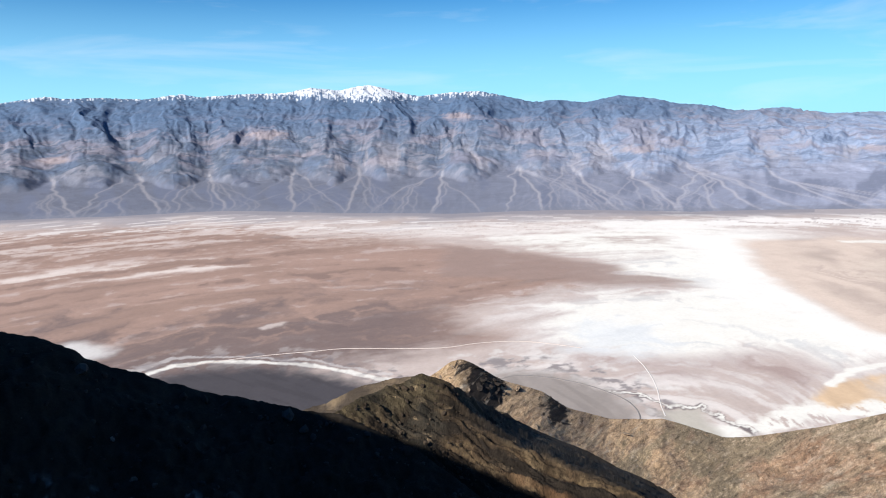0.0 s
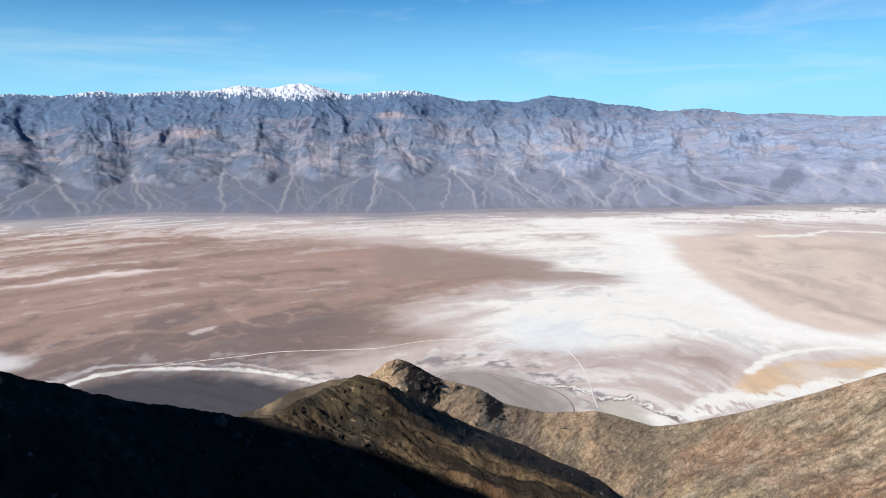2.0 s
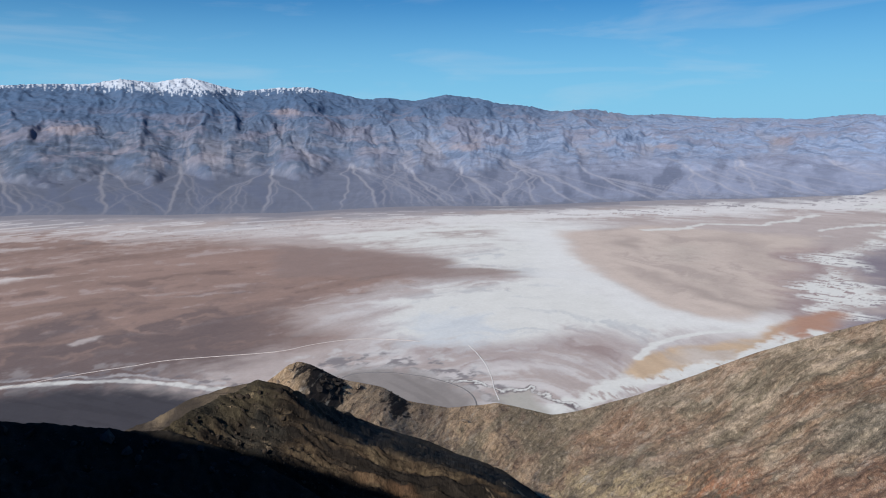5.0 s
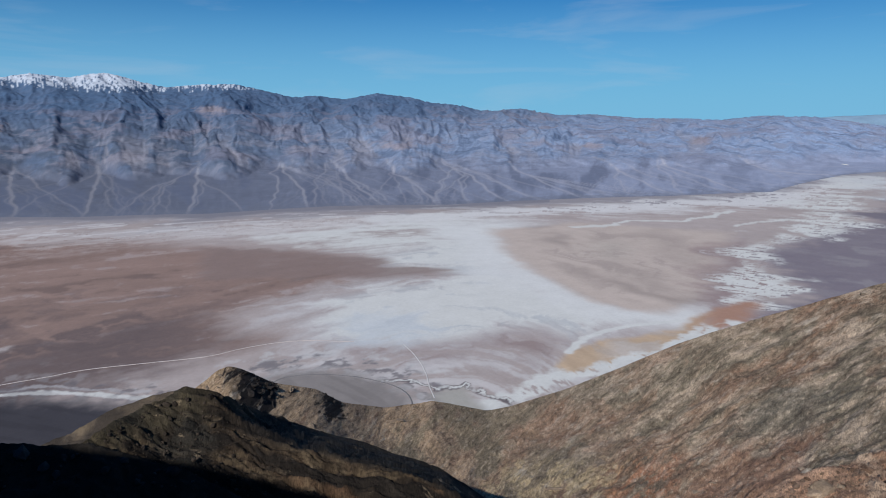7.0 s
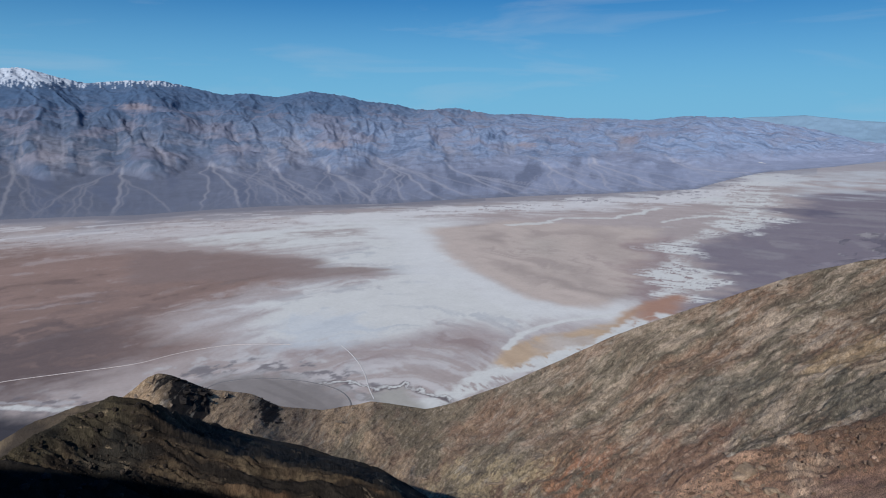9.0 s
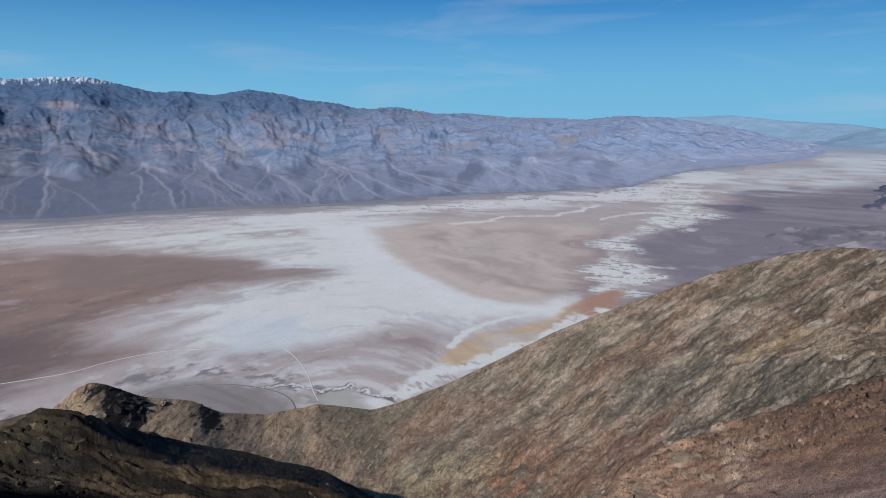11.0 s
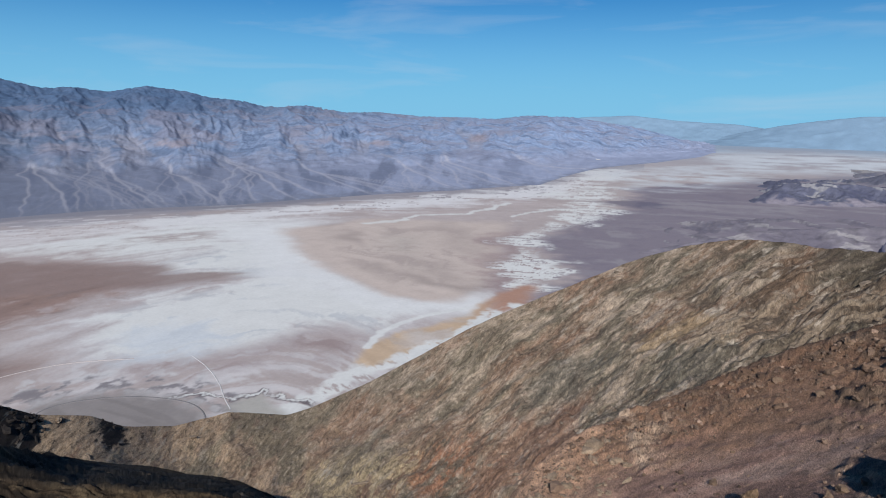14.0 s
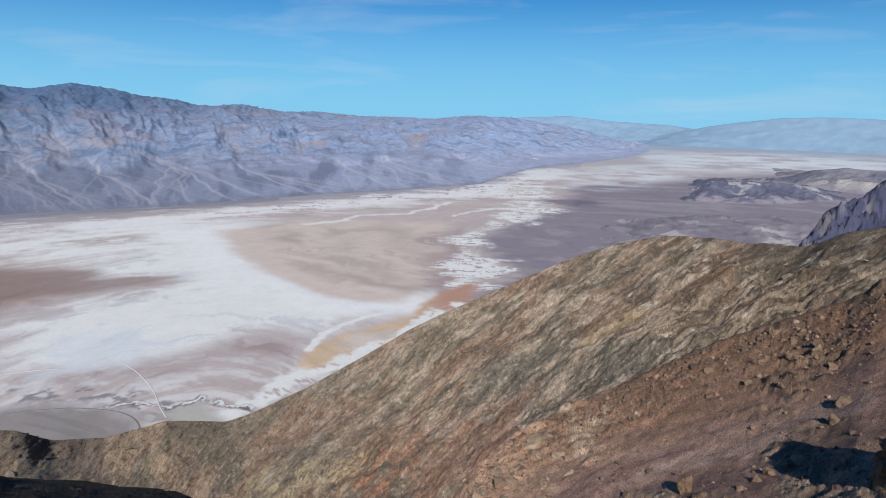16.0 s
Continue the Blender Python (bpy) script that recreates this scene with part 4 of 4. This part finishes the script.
def low_hills(name, crest, depth, seed, base, pale, dark, amp, label, rows=(60, 16), cols=260, rough=0.25):
    """Low dissected hills that rise out of the fan; crest as (azimuth, elevation, distance)."""
    az = np.linspace(crest[0][0], crest[-1][0], cols)
    feet = [p[2] - depth * min(1, max(0.04, (EYE + p[2] * math.tan(radians(p[1]))) / 22)) for p in crest]
    front = [(p[0], -math.degrees(math.atan2(EYE + 1.5, f)), f) for p, f in zip(crest, feet)]
    low = -math.degrees(math.atan2(EYE + 2, crest[0][2]))
    crest = [(crest[0][0] - 0.3, low, crest[0][2])] + crest
    az = np.linspace(crest[0][0], crest[-1][0], cols)
    k = crest[0][2] / 12.0

    def relief(AZ, V, R, X, Y):
        tall = EYE + column(crest, az, 2) * np.tan(np.radians(column(crest, az, 1)))
        size = np.clip(tall / (1.6 * amp), 0, 1) * np.interp(V, [0, 0.4, 0.9, 1, 2], [0.1, 1, 0.9, 0.35, 1])
        return size * amp * (ridged(X / k / 1.5, Y / k / 1.5, 5, seed) - 0.75 + rough * (ridged(X / k * 2.4, Y / k * 2.4, 5, seed + 5, 0.65) - 0.7))

    def colours(AZ, V, R, X, Y):
        n1, n2 = fbm(X / k, Y / k, 5, seed + 1), fbm(X / k * 4, Y / k * 4, 5, seed + 2)
        c = np.broadcast_to(np.array(base), AZ.shape + (3,)).copy() * (1 + 0.3 * n2)[..., None]
        c = blend(c, pale, 0.75 * step(0.34, 0.55, n1 + 0.5 * n2))
        c = blend(c, dark, 0.8 * step(0.1, 0.5, -n1 + 0.4 * n2))
        return blend(c, (0.285, 0.255, 0.285), 0.9 * step(0.30, 0.04, V + 0.22 * n2 + 0.1 * n1)) if rough < 0.5 else c

    return landform(name, earth(name.replace("_", " ") + " rock", 60.0 / crest[0][2], vary=0.2, bump=0.3), az, crest, front, rows, (1.25, 0.5), relief, colours, label, "hill")


low_hills("dark_hills", [(61.5, -7.9, 1320), (63.8, -6.9, 1500), (65.1, -6.15, 1580), (66.6, -5.3, 1640), (69.0, -4.95, 1680), (71.6, -4.9, 1700), (73, -5.05, 1720), (76, -5.75, 1740)], 200, 401, (0.125, 0.128, 0.175), (0.36, 0.345, 0.34), (0.085, 0.088, 0.135), 9, "low dark hills with pale patches on the fan")
low_hills("banded_hills", [(70.5, -4.75, 2130), (72.1, -4.4, 2100), (73.5, -3.85, 2080), (75.9, -3.5, 2060), (77.9, -3.6, 2040), (84, -3.4, 2000)], 180, 411, (0.22, 0.21, 0.235), (0.40, 0.375, 0.35), (0.125, 0.128, 0.17), 9, "pale and dark banded badland hills")
low_hills("fan_hills", [(54.5, -12.2, 820), (57.1, -11.2, 880), (61.2, -10.2, 930), (64.3, -9.25, 980), (67.7, -8.6, 1020), (71.5, -8.15, 1060), (75, -7.75, 1090), (84, -7.6, 1100)], 120, 421, (0.21, 0.19, 0.215), (0.36, 0.335, 0.33), (0.15, 0.135, 0.165), 4, "low grey and pale hills behind the near slope")
low_hills("black_mountain", [(71.5, -13.0, 620), (73.2, -10.5, 660), (74.4, -7.9, 690), (75.6, -6.45, 710), (76.5, -6.0, 720), (77.3, -5.4, 730), (78.4, -4.65, 735), (84, -3.0, 740), (92, -2.0, 740)], 150, 431, (0.075, 0.078, 0.125), (0.16, 0.145, 0.15), (0.04, 0.042, 0.075), 12, "dark purple rugged mountainside", rough=0.7)
low_hills("white_hill", [(50.9, -4.15, 2440), (51.4, -3.95, 2440), (52.0, -3.80, 2440), (52.5, -3.90, 2440), (53.0, -4.1, 2440), (54.6, -4.14, 2440)], 50, 441, (0.50, 0.47, 0.43), (0.58, 0.55, 0.50), (0.12, 0.145, 0.22), 1.0, "small white hill at the foot of the range", rows=(24, 8), cols=60)
hill_rock = earth("hillside rock", 1.7, speck=0.4, facet=0.3, vary=0.6, bump=0.45, lay=True, squash=0.65, pale=((0.36, 0.305, 0.235), 0.56, 0.68, 0.8), dark=((0.055, 0.046, 0.037), 0.57, 0.70, 0.9))
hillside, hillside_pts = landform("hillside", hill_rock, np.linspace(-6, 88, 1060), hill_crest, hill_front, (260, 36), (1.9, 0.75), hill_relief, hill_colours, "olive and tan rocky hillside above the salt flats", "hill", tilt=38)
landform("pale_spur", earth("pale spur rock", 0.5, vary=0.3), np.linspace(-22, 4, 220), pale_crest, pale_front, (70, 20), (1.8, 0.8), lambda *a: spur_relief(*a) * 0.8, pale_colours, "pale tan spur sloping to the valley", "hill")
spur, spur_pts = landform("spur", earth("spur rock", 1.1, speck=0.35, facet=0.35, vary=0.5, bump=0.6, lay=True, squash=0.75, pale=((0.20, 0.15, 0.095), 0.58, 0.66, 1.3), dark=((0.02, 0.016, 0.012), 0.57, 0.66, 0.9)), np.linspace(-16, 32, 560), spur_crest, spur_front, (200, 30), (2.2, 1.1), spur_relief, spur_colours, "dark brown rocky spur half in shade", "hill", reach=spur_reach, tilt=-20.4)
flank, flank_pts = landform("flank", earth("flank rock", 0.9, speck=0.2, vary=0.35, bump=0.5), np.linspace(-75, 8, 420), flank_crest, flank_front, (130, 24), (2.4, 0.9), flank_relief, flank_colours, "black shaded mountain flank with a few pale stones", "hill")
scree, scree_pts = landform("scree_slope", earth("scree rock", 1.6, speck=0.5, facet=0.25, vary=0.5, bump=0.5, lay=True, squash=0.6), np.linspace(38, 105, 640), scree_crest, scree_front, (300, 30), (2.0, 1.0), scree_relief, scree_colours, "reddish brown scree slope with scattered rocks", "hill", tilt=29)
overlook()


# ---- loose rock ----
def rock_mesh(name, seed, mat, level=2, tone=(0.21, 0.142, 0.095)):
    """An angular, weathered rock about one unit across."""
    rng = np.random.RandomState(seed)
    bm = bmesh.new()
    bmesh.ops.create_icosphere(bm, subdivisions=level, radius=0.5)
    planes = [(Vector(rng.normal(size=3)).normalized(), rng.uniform(0.22, 0.40)) for _ in range(13)]
    shape = Vector(rng.uniform(0.75, 1.25, 3))
    for v in bm.verts:
        for n, d in planes:
            over = v.co.dot(n) - d
            if over > 0:
                v.co -= n * over * 0.97
        v.co += v.co.normalized() * (0.12 * noise.noise(v.co * 4 + Vector((seed, 0, 0))) + 0.07 * noise.noise(v.co * 13 + Vector((0, seed, 0))))
        v.co = Vector((v.co.x * shape.x, v.co.y * shape.y, v.co.z * shape.z * 0.85))
    me = bpy.data.meshes.new(name)
    bm.to_mesh(me)
    bm.free()
    att = me.color_attributes.new("surface_colour", "FLOAT_COLOR", "POINT")
    rgba = np.ones((len(me.vertices), 4), np.float32)
    rgba[:, :3] = np.array(tone) * rng.uniform(0.75, 1.2)
    att.data.foreach_set("color", rgba.ravel())
    me.materials.append(mat)
    return me


BOULDER = earth("boulder rock", 3.0, speck=0.25, vary=0.4, bump=0.6)
ROCKS = [rock_mesh("boulder", k, BOULDER, 3) for k in range(6)]
flat = scree_pts[:300].reshape(-1, 3)
flat_dir = np.stack([np.degrees(np.arctan2(flat[:, 0], flat[:, 1])), np.degrees(np.arctan2(flat[:, 2] - EYE, np.hypot(flat[:, 0], flat[:, 1])))], 1)


def on_slope(az, el):
    return flat[np.argmin(((flat_dir - (az, el)) * (0.9, 1.0)) ** 2 @ np.ones(2))]


def boulder(k, place, size, spin, sink=0.25, stretch=(1, 1, 1), label="angular brown boulder lying on the scree slope"):
    ob = new("boulder", ROCKS[k % len(ROCKS)])
    ob.matrix_world = pose(place[0], place[1], place[2] + size * (0.42 - sink), spin * 13 % 40, spin * 7 % 30, spin) @ Matrix.Diagonal((size * stretch[0], size * stretch[1], size * stretch[2], 1))
    return tagged(ob, label, "boulder", "boulders on the scree slope")


rng = np.random.RandomState(5)
for az, el, size in [(64.0, -29.1, 0.35), (62.2, -31.2, 0.3), (68.0, -30.2, 0.35), (73.4, -27.2, 0.45), (72.6, -28.0, 0.4), (71.4, -28.8, 0.3), (75.0, -26.2, 0.35), (61.0, -30.2, 0.2), (56.8, -29.0, 0.25), (58.6, -28.2, 0.18),
                     (71.0, -20.9, 0.6), (73.4, -20.5, 0.5), (75.4, -17.6, 0.7), (72.4, -16.6, 0.6), (74.4, -16.2, 0.5), (67.9, -20.4, 0.4), (69.0, -22.4, 0.35), (76.8, -18.6, 0.5), (77.9, -20.9, 0.9), (77.4, -22.4, 0.7), (64.6, -21.4, 0.4)]:
    boulder(rng.randint(6), on_slope(az, el), size, rng.uniform(0, 360), 0.34, (rng.uniform(0.9, 1.4), rng.uniform(0.8, 1.2), rng.uniform(0.8, 1.2)))
for n in range(90):
    az, el = rng.uniform(50, 84), 0
    top = column(scree_crest, az, 1)
    el = top - abs(rng.normal(0, 2.5)) - 0.2 if n % 3 else top - rng.uniform(0.5, 14)
    p = on_slope(az, el)
    boulder(rng.randint(6), p, math.hypot(p[0], p[1]) * rng.uniform(0.003, 0.008), rng.uniform(0, 360), 0.25)


def crag(seed, az, el, size, spin, label):
    """A rugged knob of bedrock, cleft and stepped, that stands out of the slope."""
    bm = bmesh.new()
    bmesh.ops.create_icosphere(bm, subdivisions=5, radius=0.5)
    r = np.random.RandomState(seed)
    planes = [(Vector(r.normal(size=3)).normalized(), r.uniform(0.24, 0.42)) for _ in range(18)]
    for v in bm.verts:
        for n, d in planes:
            over = v.co.dot(n) - d
            if over > 0:
                v.co -= n * over * 0.95
        q = v.co * 3.2 + Vector((seed, 0, 0))
        v.co += v.co.normalized() * (0.20 * (0.5 - abs(noise.noise(q))) + 0.14 * (0.5 - abs(noise.noise(q * 2.7))) + 0.09 * (0.5 - abs(noise.noise(q * 6))))
    me = bpy.data.meshes.new("crag")
    bm.to_mesh(me)
    bm.free()
    att = me.color_attributes.new("surface_colour", "FLOAT_COLOR", "POINT")
    rgba = np.ones((len(me.vertices), 4), np.float32)
    for k, v in enumerate(me.vertices):
        rgba[k, :3] = np.array((0.22, 0.145, 0.09)) * (1 + 0.5 * noise.noise(v.co * 5))
    att.data.foreach_set("color", rgba.ravel())
    me.materials.append(BOULDER)
    p = on_slope(az, el)
    ob = new("crag", me)
    ob.matrix_world = pose(p[0], p[1], p[2] + 0.18 * size[2], 6, -5, spin) @ Matrix.Diagonal((*size, 1))
    return tagged(ob, label, "crag", "crags on the scree slope")


crag(31, 66.9, -30.0, (0.42, 0.40, 0.75), 20, "brown pinnacle of broken rock on the scree slope")
# the second crag stands unseen to the right, added for its shadow
crag(32, 84.4, -24.2, (2.3, 2.2, 2.6), 70, "large rugged brown crag out of view, whose shadow falls on the scree")
crag(33, 71.0, -31.6, (1.5, 0.7, 0.6), 15, "low broken ledge of tan rock")
crag(34, 75.8, -30.6, (1.2, 0.9, 0.7), 50, "low broken ledge of tan rock")
crag(35, 64.0, -31.9, (0.8, 0.5, 0.45), 15, "low broken ledge of tan rock")


def outcrops(land, pts, count, size, tone, seed, want, mat):
    """Bedrock that crops out of a slope: rugged blocks, parts of the slope."""
    rng = np.random.RandomState(seed)
    shapes = [rock_mesh("outcrop", seed + k, mat, 3, tone) for k in range(4)]
    rows, cols = pts.shape[:2]
    done = 0
    while done < count:
        i, j = rng.randint(2, rows - 2), rng.randint(2, cols - 2)
        if rng.rand() > want(i / rows, j / cols):
            continue
        p = pts[i, j]
        sz = math.hypot(p[0], p[1]) * size * math.exp(rng.normal(0, 0.45))
        ob = new("outcrop", shapes[rng.randint(4)])
        ob.matrix_world = pose(p[0], p[1], p[2] - 0.05 * sz, rng.uniform(-25, 25), rng.uniform(-25, 25), rng.uniform(0, 360)) @ Matrix.Diagonal((sz * rng.uniform(0.9, 1.9), sz, sz * rng.uniform(0.5, 1.0), 1))
        ob.parent = land
        done += 1


outcrops(scree, scree_pts[:298], 110, 0.011, (0.21, 0.135, 0.09), 501, lambda i, j: 0.05 + 0.95 * step(0.86, 0.97, i) * step(0.8, 0.6, j) + 0.12 * step(0.35, 0.1, j), BOULDER)
outcrops(scree, scree_pts[:298], 70, 0.012, (0.36, 0.265, 0.18), 505, lambda i, j: step(0.80, 0.86, i) * step(0.985, 0.95, i) * step(0.12, 0.15, j) * step(0.29, 0.24, j), BOULDER)
outcrops(scree, scree_pts[:298], 130, 0.007, (0.17, 0.105, 0.068), 506, lambda i, j: step(0.955, 0.99, i) * step(0.72, 0.6, j) + 0.25 * step(0.86, 0.92, i) * step(0.48, 0.55, j), BOULDER)
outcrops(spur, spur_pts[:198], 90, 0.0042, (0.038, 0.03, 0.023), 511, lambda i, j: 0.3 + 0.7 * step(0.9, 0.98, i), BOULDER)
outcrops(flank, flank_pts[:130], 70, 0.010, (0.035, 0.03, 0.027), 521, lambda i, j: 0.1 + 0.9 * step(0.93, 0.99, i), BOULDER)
outcrops(hillside, hillside_pts[:258], 150, 0.0075, (0.20, 0.155, 0.115), 531, lambda i, j: 0.15 + 0.6 * step(0.68, 0.88, j) + 0.5 * step(0.93, 0.99, i), BOULDER)
# near-black blocks within the dark patches beside the crest knobs
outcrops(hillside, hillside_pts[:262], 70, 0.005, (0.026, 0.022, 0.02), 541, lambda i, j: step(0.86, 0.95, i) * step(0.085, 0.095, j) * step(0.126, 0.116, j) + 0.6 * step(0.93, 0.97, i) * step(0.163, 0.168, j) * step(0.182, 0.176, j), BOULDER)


def loose_stones(name, pts, count, size, seed, base, label, want):
    """Loose stones strewn over a slope, each with its own shape and tone."""
    rng = np.random.RandomState(seed)
    bm = bmesh.new()
    bmesh.ops.create_icosphere(bm, subdivisions=1, radius=0.5)
    bm.verts.ensure_lookup_table()
    unit = np.array([v.co[:] for v in bm.verts])
    tri = np.array([[v.index for v in f.verts] for f in bm.faces])
    bm.free()
    rows, cols = pts.shape[:2]
    V, F, C = [], [], []
    done = 0
    while done < count:
        i, j = rng.randint(2, rows - 2), rng.randint(2, cols - 2)
        if rng.rand() > want(i / rows, j / cols):
            continue
        p = pts[i, j] + (pts[i + 1, j] - pts[i, j]) * rng.rand() + (pts[i, j + 1] - pts[i, j]) * rng.rand()
        r = math.hypot(p[0], p[1])
        sz = r * size * np.exp(rng.normal(-0.1, 0.7))
        axes = rng.normal(size=(3, 3))
        q, _ = np.linalg.qr(axes)
        u = unit * rng.uniform(0.6, 1.3, 3) * (1 + rng.uniform(-0.25, 0.25, (len(unit), 1)))
        V.append(u @ q * sz + p + (0, 0, sz * 0.12))
        F.append(tri + len(unit) * done)
        C.append(np.tile(np.array(base) * np.exp(rng.normal(0, 0.3)), (len(unit), 1)))
        done += 1
    V, F, C = np.vstack(V), np.vstack(F), np.vstack(C)
    me = bpy.data.meshes.new(name)
    me.from_pydata(V.tolist(), [], F.tolist())
    att = me.color_attributes.new("surface_colour", "FLOAT_COLOR", "POINT")
    att.data.foreach_set("color", np.hstack([np.clip(C, 0, 1), np.ones((len(C), 1))]).astype(np.float32).ravel())
    me.materials.append(BOULDER)
    return tagged(new(name, me), label, "stones", kind="stuff")


loose_stones("stones", scree_pts[:298], 16000, 0.0019, 9, (0.20, 0.135, 0.095), "loose brown stones on the scree slope", lambda i, j: 0.10 + 0.90 * step(0.87, 0.96, i) + 0.35 * step(0.4, 0.1, i))
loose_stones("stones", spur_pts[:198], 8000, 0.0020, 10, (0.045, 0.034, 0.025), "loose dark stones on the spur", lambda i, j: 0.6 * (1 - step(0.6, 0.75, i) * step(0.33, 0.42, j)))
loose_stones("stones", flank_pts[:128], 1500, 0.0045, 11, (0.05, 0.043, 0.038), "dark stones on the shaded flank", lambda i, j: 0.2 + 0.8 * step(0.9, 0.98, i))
